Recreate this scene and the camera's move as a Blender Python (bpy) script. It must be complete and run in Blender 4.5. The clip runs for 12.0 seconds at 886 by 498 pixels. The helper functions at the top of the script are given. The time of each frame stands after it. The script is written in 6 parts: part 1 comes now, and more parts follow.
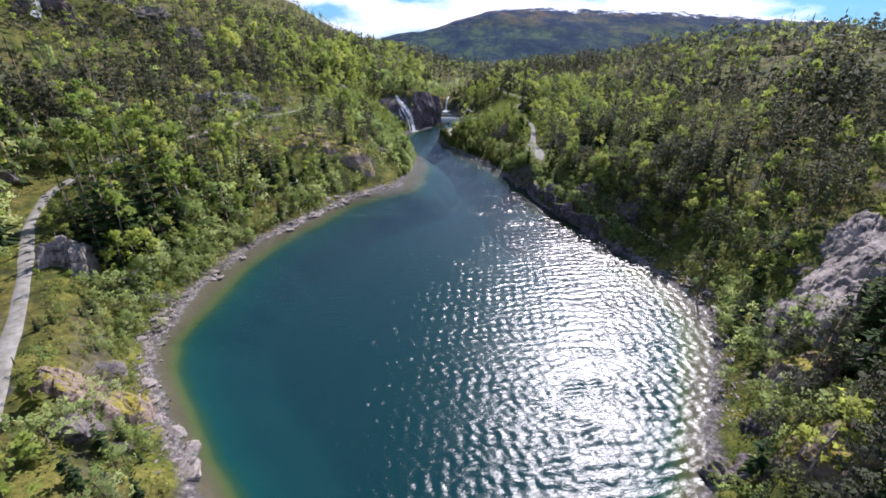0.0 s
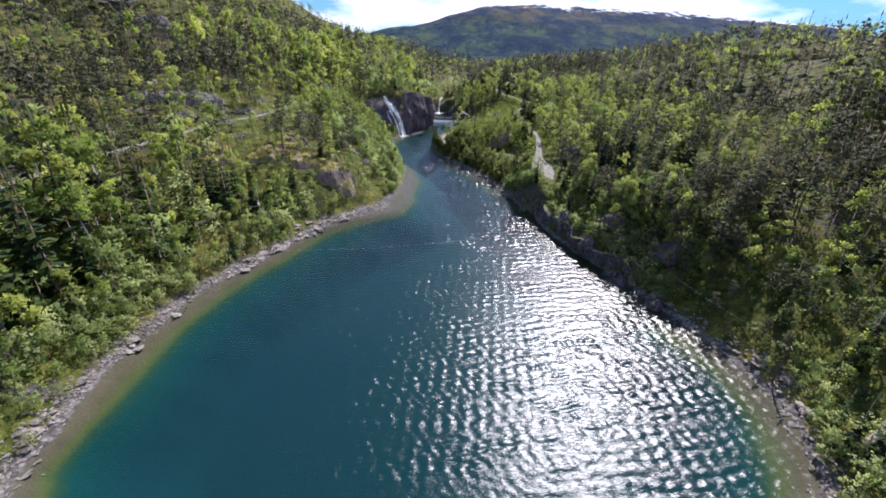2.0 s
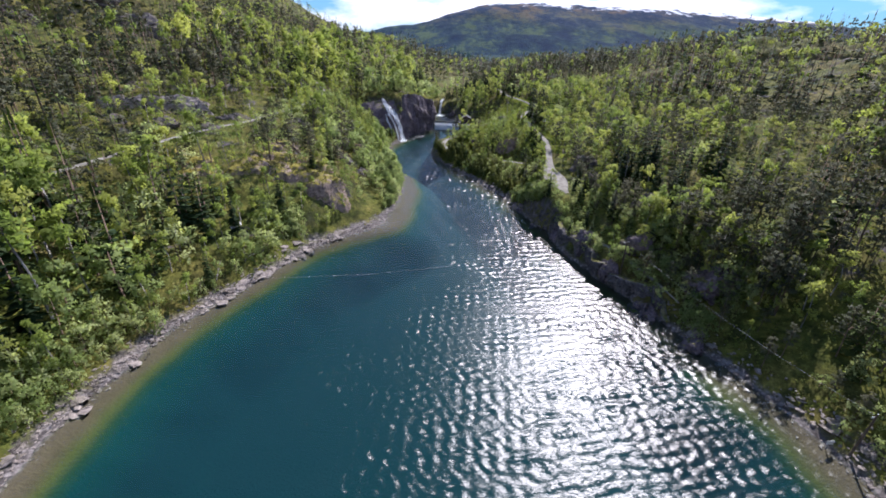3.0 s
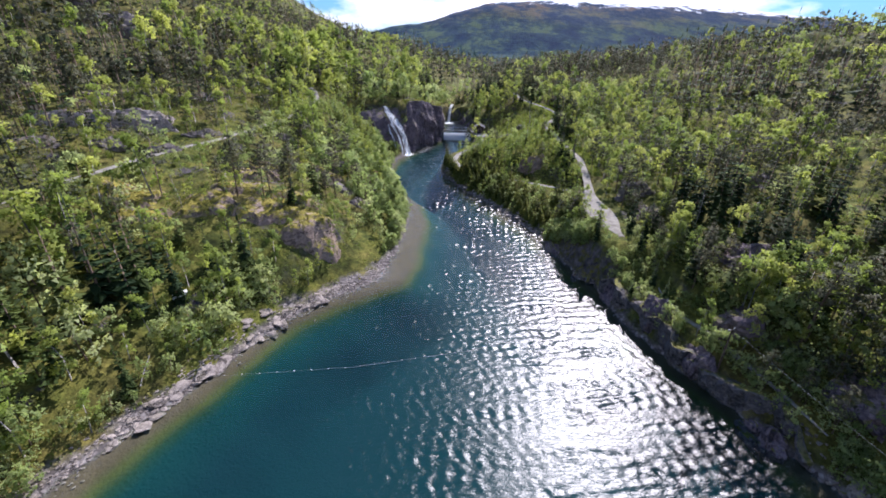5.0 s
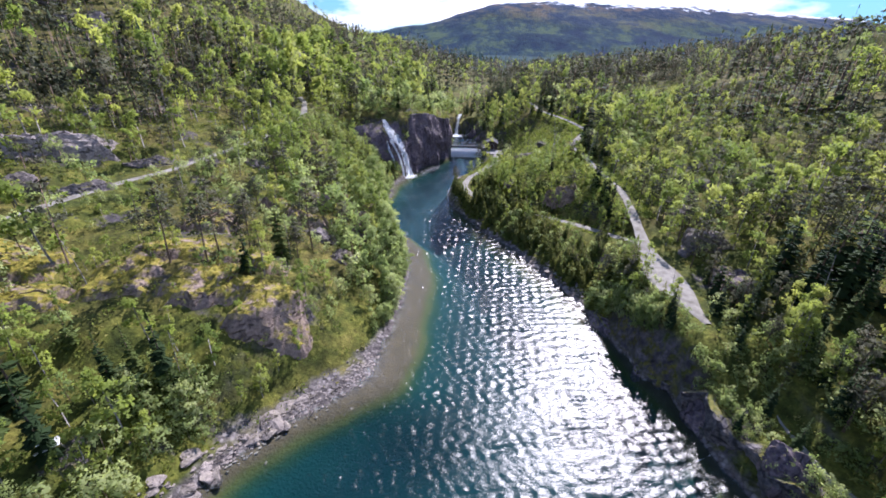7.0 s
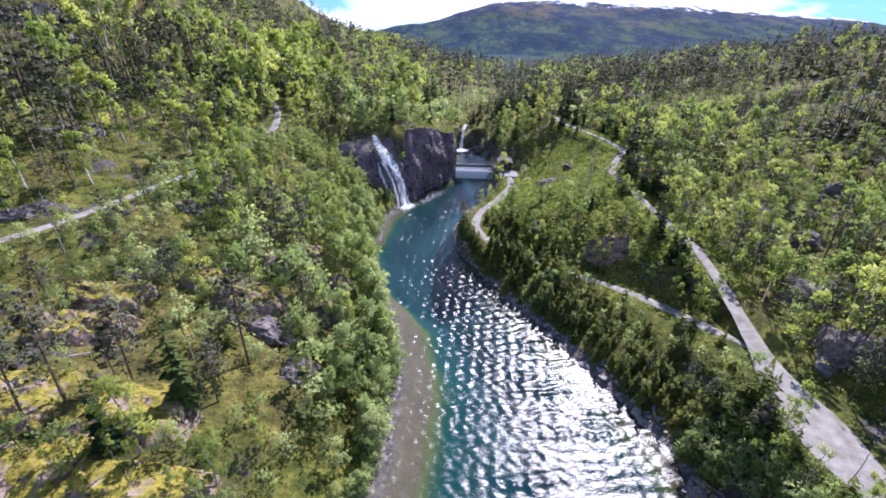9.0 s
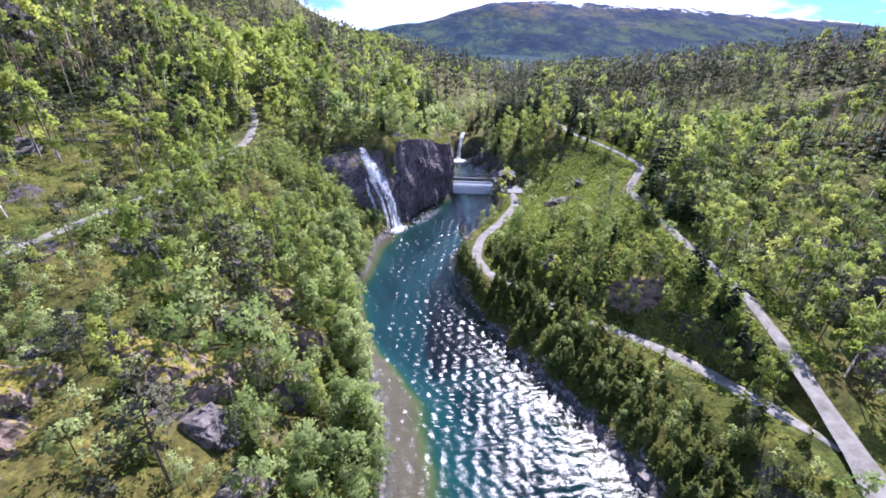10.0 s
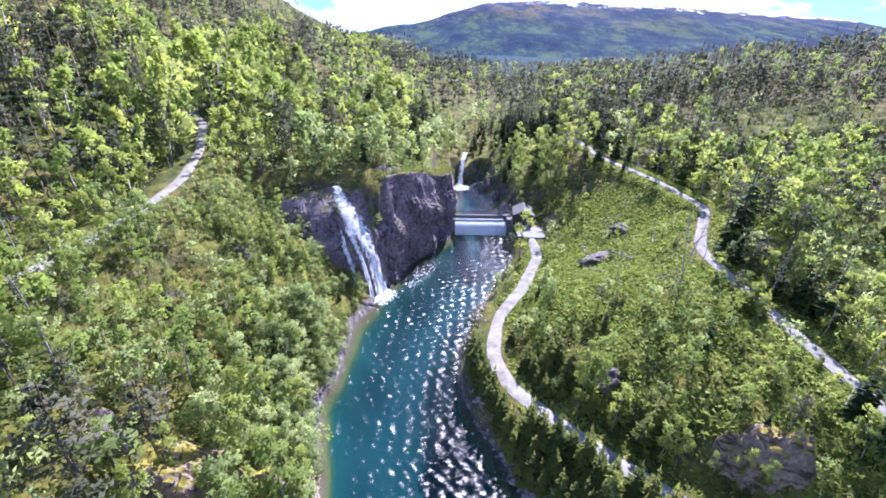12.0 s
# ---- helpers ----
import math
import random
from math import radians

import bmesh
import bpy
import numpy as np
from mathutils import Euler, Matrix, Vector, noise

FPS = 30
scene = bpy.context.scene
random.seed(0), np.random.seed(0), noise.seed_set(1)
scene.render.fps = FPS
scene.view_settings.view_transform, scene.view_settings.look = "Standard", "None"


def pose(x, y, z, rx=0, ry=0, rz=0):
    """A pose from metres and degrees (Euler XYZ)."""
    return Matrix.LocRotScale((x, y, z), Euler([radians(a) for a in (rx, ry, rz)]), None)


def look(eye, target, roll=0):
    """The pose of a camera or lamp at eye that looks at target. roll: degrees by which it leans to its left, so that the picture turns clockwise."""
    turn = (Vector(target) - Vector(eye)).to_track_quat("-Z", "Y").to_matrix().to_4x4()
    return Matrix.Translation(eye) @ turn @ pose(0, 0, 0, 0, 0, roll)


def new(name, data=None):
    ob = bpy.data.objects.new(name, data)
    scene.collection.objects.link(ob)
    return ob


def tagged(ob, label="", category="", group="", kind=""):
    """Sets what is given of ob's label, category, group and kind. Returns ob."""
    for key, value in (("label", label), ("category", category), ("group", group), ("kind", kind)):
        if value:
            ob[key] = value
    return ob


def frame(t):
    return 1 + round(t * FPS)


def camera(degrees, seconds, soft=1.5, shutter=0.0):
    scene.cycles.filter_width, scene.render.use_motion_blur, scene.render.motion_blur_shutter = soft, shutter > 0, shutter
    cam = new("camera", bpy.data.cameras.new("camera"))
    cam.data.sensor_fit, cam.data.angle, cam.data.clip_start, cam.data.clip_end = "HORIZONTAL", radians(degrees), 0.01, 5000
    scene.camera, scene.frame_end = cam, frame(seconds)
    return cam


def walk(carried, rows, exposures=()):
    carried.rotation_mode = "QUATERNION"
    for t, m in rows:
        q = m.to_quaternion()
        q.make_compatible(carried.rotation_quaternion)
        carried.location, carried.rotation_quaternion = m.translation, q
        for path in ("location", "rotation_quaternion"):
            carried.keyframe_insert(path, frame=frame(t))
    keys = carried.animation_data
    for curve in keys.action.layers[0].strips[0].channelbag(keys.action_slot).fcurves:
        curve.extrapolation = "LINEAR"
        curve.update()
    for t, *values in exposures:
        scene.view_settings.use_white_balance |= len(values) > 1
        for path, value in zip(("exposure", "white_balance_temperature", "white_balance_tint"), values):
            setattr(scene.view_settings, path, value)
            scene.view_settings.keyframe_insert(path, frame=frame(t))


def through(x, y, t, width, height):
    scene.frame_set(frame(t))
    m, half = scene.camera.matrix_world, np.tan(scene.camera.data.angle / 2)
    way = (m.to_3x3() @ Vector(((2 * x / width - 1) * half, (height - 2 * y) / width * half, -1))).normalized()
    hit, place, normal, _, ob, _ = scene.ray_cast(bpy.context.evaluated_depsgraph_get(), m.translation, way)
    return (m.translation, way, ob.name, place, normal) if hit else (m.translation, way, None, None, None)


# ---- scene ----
# ---- camera: a drone, 39 m over the water ----
cam = camera(92.0, 12.0, soft=1.75)
# seconds, place, yaw, pitch, roll
ROWS = [
    (0.0, 0.45, -3.83, 39.13, -0.81, -26.08, 0.80),
    (0.5, 0.36, 1.43, 39.17, -1.04, -26.17, 1.26),
    (1.0, 0.26, 6.69, 39.21, -1.44, -26.32, 1.76),
    (1.5, 0.13, 11.91, 39.25, -1.97, -26.44, 2.00),
    (2.0, -0.04, 17.06, 39.28, -2.32, -26.57, 2.06),
    (2.5, -0.26, 22.33, 39.30, -2.41, -26.65, 2.02),
    (4.5, -1.70, 46.33, 38.79, -1.66, -26.79, 1.43),
    (5.0, -1.91, 52.56, 38.78, -1.49, -26.81, 1.42),
    (5.5, -2.12, 58.70, 38.82, -1.30, -26.80, 1.28),
    (6.0, -2.29, 64.75, 38.92, -1.19, -26.80, 1.38),
    (6.5, -2.42, 70.74, 39.01, -1.08, -26.77, 1.50),
    (7.0, -2.55, 76.76, 39.05, -0.88, -26.73, 1.35),
    (9.0, -3.61, 104.31, 38.50, -1.05, -26.85, 1.63),
    (9.5, -3.65, 111.09, 38.52, -1.35, -26.86, 1.84),
    (10.0, -3.61, 117.69, 38.58, -1.70, -26.86, 1.98),
    (10.5, -3.61, 124.17, 38.63, -1.89, -26.88, 1.96),
    (11.0, -3.73, 130.65, 38.66, -2.08, -26.82, 1.79),
    (11.5, -3.84, 137.23, 38.67, -2.11, -26.78, 1.64),
    (12.0, -3.89, 143.81, 38.69, -2.18, -26.76, 1.51),
]
walk(cam, [(t, pose(x, y, z, 90 + pitch, 0, yaw) @ pose(0, 0, 0, 0, 0, roll)) for t, x, y, z, yaw, pitch, roll in ROWS],
     exposures=[(0.0, 0.66, 5800, 22), (2.5, 0.66, 5800, 22), (5.0, 0.76, 5750, 24), (7.0, 0.93, 5650, 26), (9.5, 1.10, 5480, 30), (12.0, 1.65, 5280, 33)])

# ---- light: clear spring sky with broken cloud, sun ahead and to the right ----
SUN_AZ, SUN_EL = 26.0, 45.5
world = bpy.data.worlds.new("sky")
scene.world = world
world.use_nodes = True
wt = world.node_tree
wt.nodes.clear()


def wnode(kind, **inputs):
    n = wt.nodes.new(kind)
    for key, value in inputs.items():
        n.inputs[key].default_value = value
    return n


w_out, w_bg = wnode("ShaderNodeOutputWorld"), wnode("ShaderNodeBackground", Strength=0.10)
w_sky = wnode("ShaderNodeTexSky")
w_sky.sky_type, w_sky.sun_disc = "NISHITA", False
w_sky.sun_elevation, w_sky.sun_rotation = radians(SUN_EL), radians(SUN_AZ)
w_sky.air_density, w_sky.dust_density, w_sky.ozone_density = 1.0, 0.2, 2.0
w_co = wnode("ShaderNodeTexCoord")
w_map = wnode("ShaderNodeMapping")
w_map.inputs["Scale"].default_value = (1.0, 1.0, 3.2)
w_map.inputs["Location"].default_value = (0.35, 0.1, 0.0)
w_no = wnode("ShaderNodeTexNoise", Scale=3.2, Detail=8.0, Roughness=0.55)
w_ramp = wnode("ShaderNodeValToRGB")
w_ramp.color_ramp.elements[0].position, w_ramp.color_ramp.elements[1].position = 0.43, 0.54
w_mix = wnode("ShaderNodeMix")
w_mix.data_type = "RGBA"
w_mix.inputs["B"].default_value = (9.0, 9.3, 9.7, 1)
wt.links.new(w_co.outputs["Generated"], w_map.inputs["Vector"])
wt.links.new(w_map.outputs["Vector"], w_no.inputs["Vector"])
wt.links.new(w_no.outputs["Fac"], w_ramp.inputs["Fac"])
# the clouds bank up over the mountains; overhead the sky is nearly clear
w_z = wnode("ShaderNodeSeparateXYZ")
w_high = wnode("ShaderNodeMapRange")
w_high.inputs["From Min"].default_value, w_high.inputs["From Max"].default_value = 0.30, 0.55
w_high.inputs["To Min"].default_value, w_high.inputs["To Max"].default_value = 1.0, 0.15
w_amount = wnode("ShaderNodeMath")
w_amount.operation = "MULTIPLY"
wt.links.new(w_co.outputs["Generated"], w_z.inputs["Vector"])
wt.links.new(w_z.outputs["Z"], w_high.inputs["Value"])
wt.links.new(w_high.outputs["Result"], w_amount.inputs[0])
wt.links.new(w_ramp.outputs["Color"], w_amount.inputs[1])
wt.links.new(w_amount.outputs["Value"], w_mix.inputs["Factor"])
w_blue = wnode("ShaderNodeMix")
w_blue.data_type, w_blue.blend_type = "RGBA", "MULTIPLY"
w_blue.inputs[0].default_value = 1.0
w_tone = wnode("ShaderNodeValToRGB")
w_tone.color_ramp.elements[0].color, w_tone.color_ramp.elements[1].color = (0.24, 0.46, 0.72, 1), (0.54, 0.82, 1.0, 1)
w_tone.color_ramp.elements[0].position, w_tone.color_ramp.elements[1].position = 0.04, 0.40
wt.links.new(w_z.outputs["Z"], w_tone.inputs["Fac"])
wt.links.new(w_tone.outputs["Color"], w_blue.inputs["B"])
wt.links.new(w_sky.outputs["Color"], w_blue.inputs["A"])
wt.links.new(w_blue.outputs["Result"], w_mix.inputs["A"])
wt.links.new(w_mix.outputs["Result"], w_bg.inputs["Color"])
wt.links.new(w_bg.outputs["Background"], w_out.inputs["Surface"])

sun = new("sun", bpy.data.lights.new("sun", "SUN"))
sun.data.energy, sun.data.angle, sun.data.color = 5.2, radians(0.55), (1.0, 0.95, 0.86)
s_az, s_el = radians(SUN_AZ), radians(SUN_EL)
sun.matrix_world = look((math.sin(s_az) * math.cos(s_el) * 900, math.cos(s_az) * math.cos(s_el) * 900, math.sin(s_el) * 900), (0, 0, 0))


# ---- materials ----
class Nodes:
    """A small builder of node materials."""

    def __init__(self, name):
        self.m = bpy.data.materials.new(name)
        self.m.use_nodes = True
        self.t = self.m.node_tree
        self.t.nodes.clear()
        self.out = self.t.nodes.new("ShaderNodeOutputMaterial")

    def add(self, kind, **inputs):
        n = self.t.nodes.new(kind)
        for key, value in inputs.items():
            self.put(n.inputs[key.replace("_", " ")], value)
        return n

    def put(self, socket, value):
        if isinstance(value, bpy.types.NodeSocket):
            self.t.links.new(value, socket)
        elif isinstance(value, (tuple, list)) and len(value) == 3 and socket.type == "RGBA":
            socket.default_value = (*value, 1)
        else:
            socket.default_value = value

    def noise(self, scale, detail=4.0, rough=0.55, vector=None, dist=0.0):
        n = self.add("ShaderNodeTexNoise", Scale=scale, Detail=detail, Roughness=rough, Distortion=dist)
        if vector is not None:
            self.put(n.inputs["Vector"], vector)
        return n.outputs["Fac"]

    def place(self):
        return self.add("ShaderNodeNewGeometry").outputs["Position"]

    def stretch(self, vector, scale):
        n = self.add("ShaderNodeMapping", Vector=vector)
        n.inputs["Scale"].default_value = scale
        return n.outputs["Vector"]

    def ramp(self, fac, *stops):
        n = self.add("ShaderNodeValToRGB", Fac=fac)
        e = n.color_ramp.elements
        while len(e) < len(stops):
            e.new(0.5)
        for el, (p, c) in zip(e, stops):
            el.position, el.color = p, (*c, 1) if isinstance(c, tuple) else (c, c, c, 1)
        return n.outputs["Color"]

    def mix(self, fac, a, b, how="MIX"):
        n = self.add("ShaderNodeMix")
        n.data_type, n.blend_type = "RGBA", how
        self.put(n.inputs[0], fac)
        self.put(n.inputs["A"], a)
        self.put(n.inputs["B"], b)
        return n.outputs["Result"]

    def calc(self, op, a, b=0.0, clamp=False):
        n = self.add("ShaderNodeMath")
        n.operation, n.use_clamp = op, clamp
        self.put(n.inputs[0], a)
        self.put(n.inputs[1], b)
        return n.outputs[0]

    def axis(self, vector, which):
        return self.add("ShaderNodeSeparateXYZ", Vector=vector).outputs[which]

    def bump(self, height, strength=0.5, distance=0.1, normal=None):
        n = self.add("ShaderNodeBump", Height=height, Strength=strength, Distance=distance)
        if normal is not None:
            self.put(n.inputs["Normal"], normal)
        return n.outputs["Normal"]

    def done(self, shader):
        self.t.links.new(shader, self.out.inputs["Surface"])
        return self.m

    def solid(self, color, rough=0.8, normal=None, metal=0.0, spec=0.3):
        p = self.add("ShaderNodeBsdfPrincipled", Base_Color=color, Roughness=rough, Metallic=metal)
        p.inputs["Specular IOR Level"].default_value = spec
        if normal is not None:
            self.put(p.inputs["Normal"], normal)
        return self.done(p.outputs[0])


def leaf_material(name, dark, mid, light, through=0.35, rough=0.6):
    """Foliage: each tree has its own tint, sun shines through the leaves."""
    n = Nodes(name)
    tint = n.add("ShaderNodeAttribute")
    tint.attribute_name = "tint"
    rand = n.calc("FRACT", n.calc("ADD", tint.outputs["Fac"], n.add("ShaderNodeObjectInfo").outputs["Random"]))
    base = n.ramp(rand, (0.0, dark), (0.5, mid), (1.0, light))
    leaf = n.add("ShaderNodeNewGeometry").outputs["Random Per Island"]
    base = n.mix(0.35, base, n.ramp(leaf, (0.0, 0.8), (1.0, 1.25)), "MULTIPLY")
    base = n.mix(0.35, base, n.ramp(n.noise(0.9, 3.0, vector=n.place()), (0.3, 0.7), (0.7, 1.3)), "MULTIPLY")
    p = n.add("ShaderNodeBsdfPrincipled", Base_Color=base, Roughness=rough)
    p.inputs["Specular IOR Level"].default_value = 0.10
    t = n.add("ShaderNodeBsdfTranslucent", Color=n.mix(0.6, base, (1.12, 1.15, 0.75), "MULTIPLY"))
    m = n.add("ShaderNodeMixShader", Fac=through)
    n.put(m.inputs[1], p.outputs[0])
    n.put(m.inputs[2], t.outputs[0])
    return n.done(m.outputs[0])


def bark_material(name, dark, light):
    n = Nodes(name)
    v = n.stretch(n.place(), (6, 6, 1.2))
    k = n.noise(1.5, 5.0, vector=v)
    return n.solid(n.ramp(k, (0.3, dark), (0.65, light)), 0.9, n.bump(k, 0.6, 0.03))


def rock_material(name, dark, mid, light, moss=0.5, streak=(0.55, 0.55, 2.2), spread=0.48, lie=0.72, growth=((0.05, 0.065, 0.012), (0.14, 0.13, 0.025), (0.22, 0.17, 0.06))):
    """Broken grey rock with cracks, lichen, and moss on what lies flat."""
    n = Nodes(name)
    p = n.place()
    big, fine = n.noise(0.25, 6.0, 0.6, p), n.noise(2.4, 6.0, 0.65, p)
    seam = n.noise(0.7, 7.0, 0.7, n.stretch(p, streak), 1.2)
    gap = n.ramp(seam, (0.36, 0.0), (0.44, 1.0))
    col = n.mix(0.5, n.ramp(big, (0.3, dark), (0.5, mid), (0.72, light)), n.ramp(fine, (0.36, dark), (0.62, light)))
    col = n.mix(0.75, col, n.ramp(seam, (0.34, 0.3), (0.46, 1.0)), "MULTIPLY")
    up = n.axis(n.add("ShaderNodeNewGeometry").outputs["Normal"], "Z")
    cover = n.calc("MULTIPLY", n.ramp(up, (lie, 0.0), (lie + 0.2, 1.0)), n.ramp(n.noise(0.55, 5.0, 0.6, p), (spread, 0.0), (spread + 0.1, 1.0)))
    col = n.mix(n.calc("MULTIPLY", cover, moss), col, n.ramp(fine, (0.3, growth[0]), (0.55, growth[1]), (0.75, growth[2])))
    h = n.mix(0.5, n.mix(0.5, fine, big), gap)
    return n.solid(col, 0.85, n.bump(h, 1.0, 0.6), spec=0.25)


def ground_material():
    """Forest floor: moss, grass and heather, bare rock where it is steep, stones along the water, and the bed below it,
    with the water's depth tint painted on.
    """
    n = Nodes("forest_floor")
    p = n.place()
    z = n.axis(p, "Z")
    up = n.axis(n.add("ShaderNodeNewGeometry").outputs["Normal"], "Z")
    big, mid, fine = n.noise(0.045, 5.0, 0.6, p), n.noise(0.33, 6.0, 0.62, p), n.noise(3.0, 5.0, 0.65, p)
    green = n.ramp(mid, (0.28, (0.026, 0.036, 0.008)), (0.46, (0.074, 0.088, 0.015)), (0.6, (0.150, 0.152, 0.026)), (0.75, (0.20, 0.165, 0.045)))
    heath = n.ramp(mid, (0.3, (0.050, 0.046, 0.016)), (0.5, (0.120, 0.105, 0.025)), (0.7, (0.215, 0.178, 0.046)))
    soil = n.mix(n.ramp(big, (0.46, 0.0), (0.60, 1.0)), green, heath)
    soil = n.mix(0.7, soil, n.ramp(fine, (0.3, 0.3), (0.7, 1.2)), "MULTIPLY")
    soil = n.mix(0.62, soil, n.ramp(n.noise(1.1, 5.0, 0.65, p), (0.36, 0.3), (0.6, 1.15)), "MULTIPLY")
    stone = n.ramp(n.noise(0.7, 7.0, 0.68, p), (0.3, (0.020, 0.017, 0.020)), (0.5, (0.066, 0.058, 0.062)), (0.7, (0.17, 0.145, 0.135)))
    steep = n.calc("ADD", n.ramp(up, (0.50, 1.0), (0.74, 0.0)), n.ramp(n.noise(0.12, 6.0, 0.6, p), (0.60, 0.0), (0.66, 1.0)), True)
    col = n.mix(n.calc("MULTIPLY", steep, n.ramp(n.noise(0.9, 4.0, 0.6, p), (0.38, 0.0), (0.52, 1.0))), soil, stone)
    shingle = n.add("ShaderNodeTexVoronoi", Scale=2.1, Vector=p)
    pebble = n.mix(0.55, n.ramp(n.axis(shingle.outputs["Color"], "X"), (0.0, (0.075, 0.064, 0.060)), (0.6, (0.165, 0.145, 0.132)), (1.0, (0.27, 0.24, 0.22))), n.ramp(shingle.outputs["Distance"], (0.1, 1.2), (0.6, 0.3)), "MULTIPLY")
    edge = n.calc("ADD", z, n.calc("MULTIPLY", n.calc("SUBTRACT", mid, 0.5), 1.6))
    col = n.mix(n.ramp(edge, (0.25, 1.0), (0.75, 0.0)), col, pebble)
    wet = n.mix(0.5, n.ramp(n.noise(0.5, 5.0, 0.6, p), (0.3, (0.10, 0.085, 0.030)), (0.6, (0.20, 0.16, 0.07)), (0.8, (0.26, 0.22, 0.15))), n.ramp(fine, (0.3, 0.5), (0.7, 1.3)), "MULTIPLY")
    # stands in for light lost in deep water: brown, olive, then dark teal
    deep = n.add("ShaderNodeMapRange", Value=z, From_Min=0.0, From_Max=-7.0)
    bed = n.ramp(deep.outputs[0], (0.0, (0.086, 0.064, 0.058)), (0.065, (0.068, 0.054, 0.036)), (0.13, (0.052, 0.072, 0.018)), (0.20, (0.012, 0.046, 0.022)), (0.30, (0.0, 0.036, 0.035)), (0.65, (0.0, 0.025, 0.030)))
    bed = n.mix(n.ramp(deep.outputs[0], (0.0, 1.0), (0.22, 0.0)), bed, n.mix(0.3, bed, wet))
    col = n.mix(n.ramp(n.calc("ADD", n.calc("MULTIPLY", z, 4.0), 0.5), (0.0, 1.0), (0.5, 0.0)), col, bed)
    return n.solid(col, 0.95, n.bump(n.mix(0.5, mid, fine), 0.8, 0.35), spec=0.15)


def water_material(name, foam_at=None):
    """Clear lake water: tinted and see-through, glossy, with wind ripples; foam drifts off from the falls."""
    n = Nodes(name)
    p = n.place()
    w1 = n.noise(2.6, 3.0, 0.55, n.stretch(p, (0.65, 1.5, 1)), 0.5)
    w2 = n.noise(7.0, 2.0, 0.5, p)
    h = n.calc("ADD", n.calc("MULTIPLY", w1, 0.085), n.calc("MULTIPLY", w2, 0.010))
    nor = n.bump(h, 1.0, 0.55)
    gloss = n.add("ShaderNodeBsdfAnisotropic", Color=(0.68, 0.68, 0.68), Roughness=0.29, Normal=nor)
    gloss.distribution = "BECKMANN"
    clear = n.add("ShaderNodeBsdfTransparent", Color=(0.87, 0.98, 0.97))
    fres = n.add("ShaderNodeFresnel", IOR=1.33)
    m = n.add("ShaderNodeMixShader", Fac=fres.outputs[0])
    n.put(m.inputs[1], clear.outputs[0])
    n.put(m.inputs[2], gloss.outputs[0])
    if foam_at is None:
        return n.done(m.outputs[0])
    d = n.add("ShaderNodeVectorMath", Vector=p)
    d.operation = "SUBTRACT"
    d.inputs[1].default_value = foam_at
    x, y = n.axis(d.outputs[0], "X"), n.axis(d.outputs[0], "Y")
    # the current leaves along the cliff foot towards the weir, and spreads downstream
    along = n.calc("ADD", n.calc("MULTIPLY", x, 0.47), n.calc("MULTIPLY", y, 0.88))
    across = n.calc("SUBTRACT", n.calc("MULTIPLY", x, 0.88), n.calc("MULTIPLY", y, 0.47))
    near = n.calc("POWER", n.calc("ADD", n.calc("MULTIPLY", x, x), n.calc("MULTIPLY", y, y)), 0.5)
    boil = n.ramp(n.calc("DIVIDE", near, 5.0), (0.2, 1.0), (0.9, 0.0))
    band = n.calc("MULTIPLY", n.ramp(n.calc("DIVIDE", n.calc("ABSOLUTE", n.calc("SUBTRACT", across, 2.5)), 5.0), (0.1, 1.0), (1.0, 0.0)), n.ramp(n.calc("DIVIDE", n.calc("ABSOLUTE", n.calc("SUBTRACT", along, 9.0)), 16.0), (0.2, 1.0), (1.0, 0.0)))
    streak = n.noise(1.3, 6.0, 0.7, n.stretch(p, (1.6, 0.9, 1)), 1.6)
    amount = n.calc("MAXIMUM", boil, n.calc("MULTIPLY", band, 0.55))
    mask = n.ramp(n.calc("ADD", streak, n.calc("MULTIPLY", amount, 0.34)), (0.70, 0.0), (0.80, 1.0))
    foam = n.add("ShaderNodeBsdfDiffuse", Color=(0.82, 0.85, 0.86))
    f = n.add("ShaderNodeMixShader", Fac=n.calc("MULTIPLY", mask, amount))
    n.put(f.inputs[1], m.outputs[0])
    n.put(f.inputs[2], foam.outputs[0])
    return n.done(f.outputs[0])


def fall_material(name, thin=0.45, shine=0.0):
    """Falling white water, torn into threads."""
    n = Nodes(name)
    p = n.place()
    k = n.noise(1.0, 4.0, 0.6, n.stretch(p, (1.9, 1.9, 0.14)), 0.3)
    tint = n.add("ShaderNodeAttribute")
    tint.attribute_name = "tint"
    mask = n.ramp(n.calc("ADD", k, n.calc("MULTIPLY", tint.outputs["Fac"], 0.35)), (thin, 0.0), (thin + 0.24, 1.0))
    white = n.add("ShaderNodeBsdfDiffuse", Color=(0.86, 0.89, 0.92))
    white_t = n.add("ShaderNodeBsdfTranslucent", Color=(0.86, 0.89, 0.92))
    w = n.add("ShaderNodeMixShader", Fac=0.6)
    n.put(w.inputs[1], white.outputs[0])
    n.put(w.inputs[2], white_t.outputs[0])
    glint = n.add("ShaderNodeBsdfAnisotropic", Color=(0.9, 0.9, 0.9), Roughness=0.45)
    g = n.add("ShaderNodeMixShader", Fac=shine)
    n.put(g.inputs[1], w.outputs[0])
    n.put(g.inputs[2], glint.outputs[0])
    clear = n.add("ShaderNodeBsdfTransparent", Color=(1, 1, 1))
    m = n.add("ShaderNodeMixShader", Fac=mask)
    n.put(m.inputs[1], clear.outputs[0])
    n.put(m.inputs[2], g.outputs[0])
    return n.done(m.outputs[0])


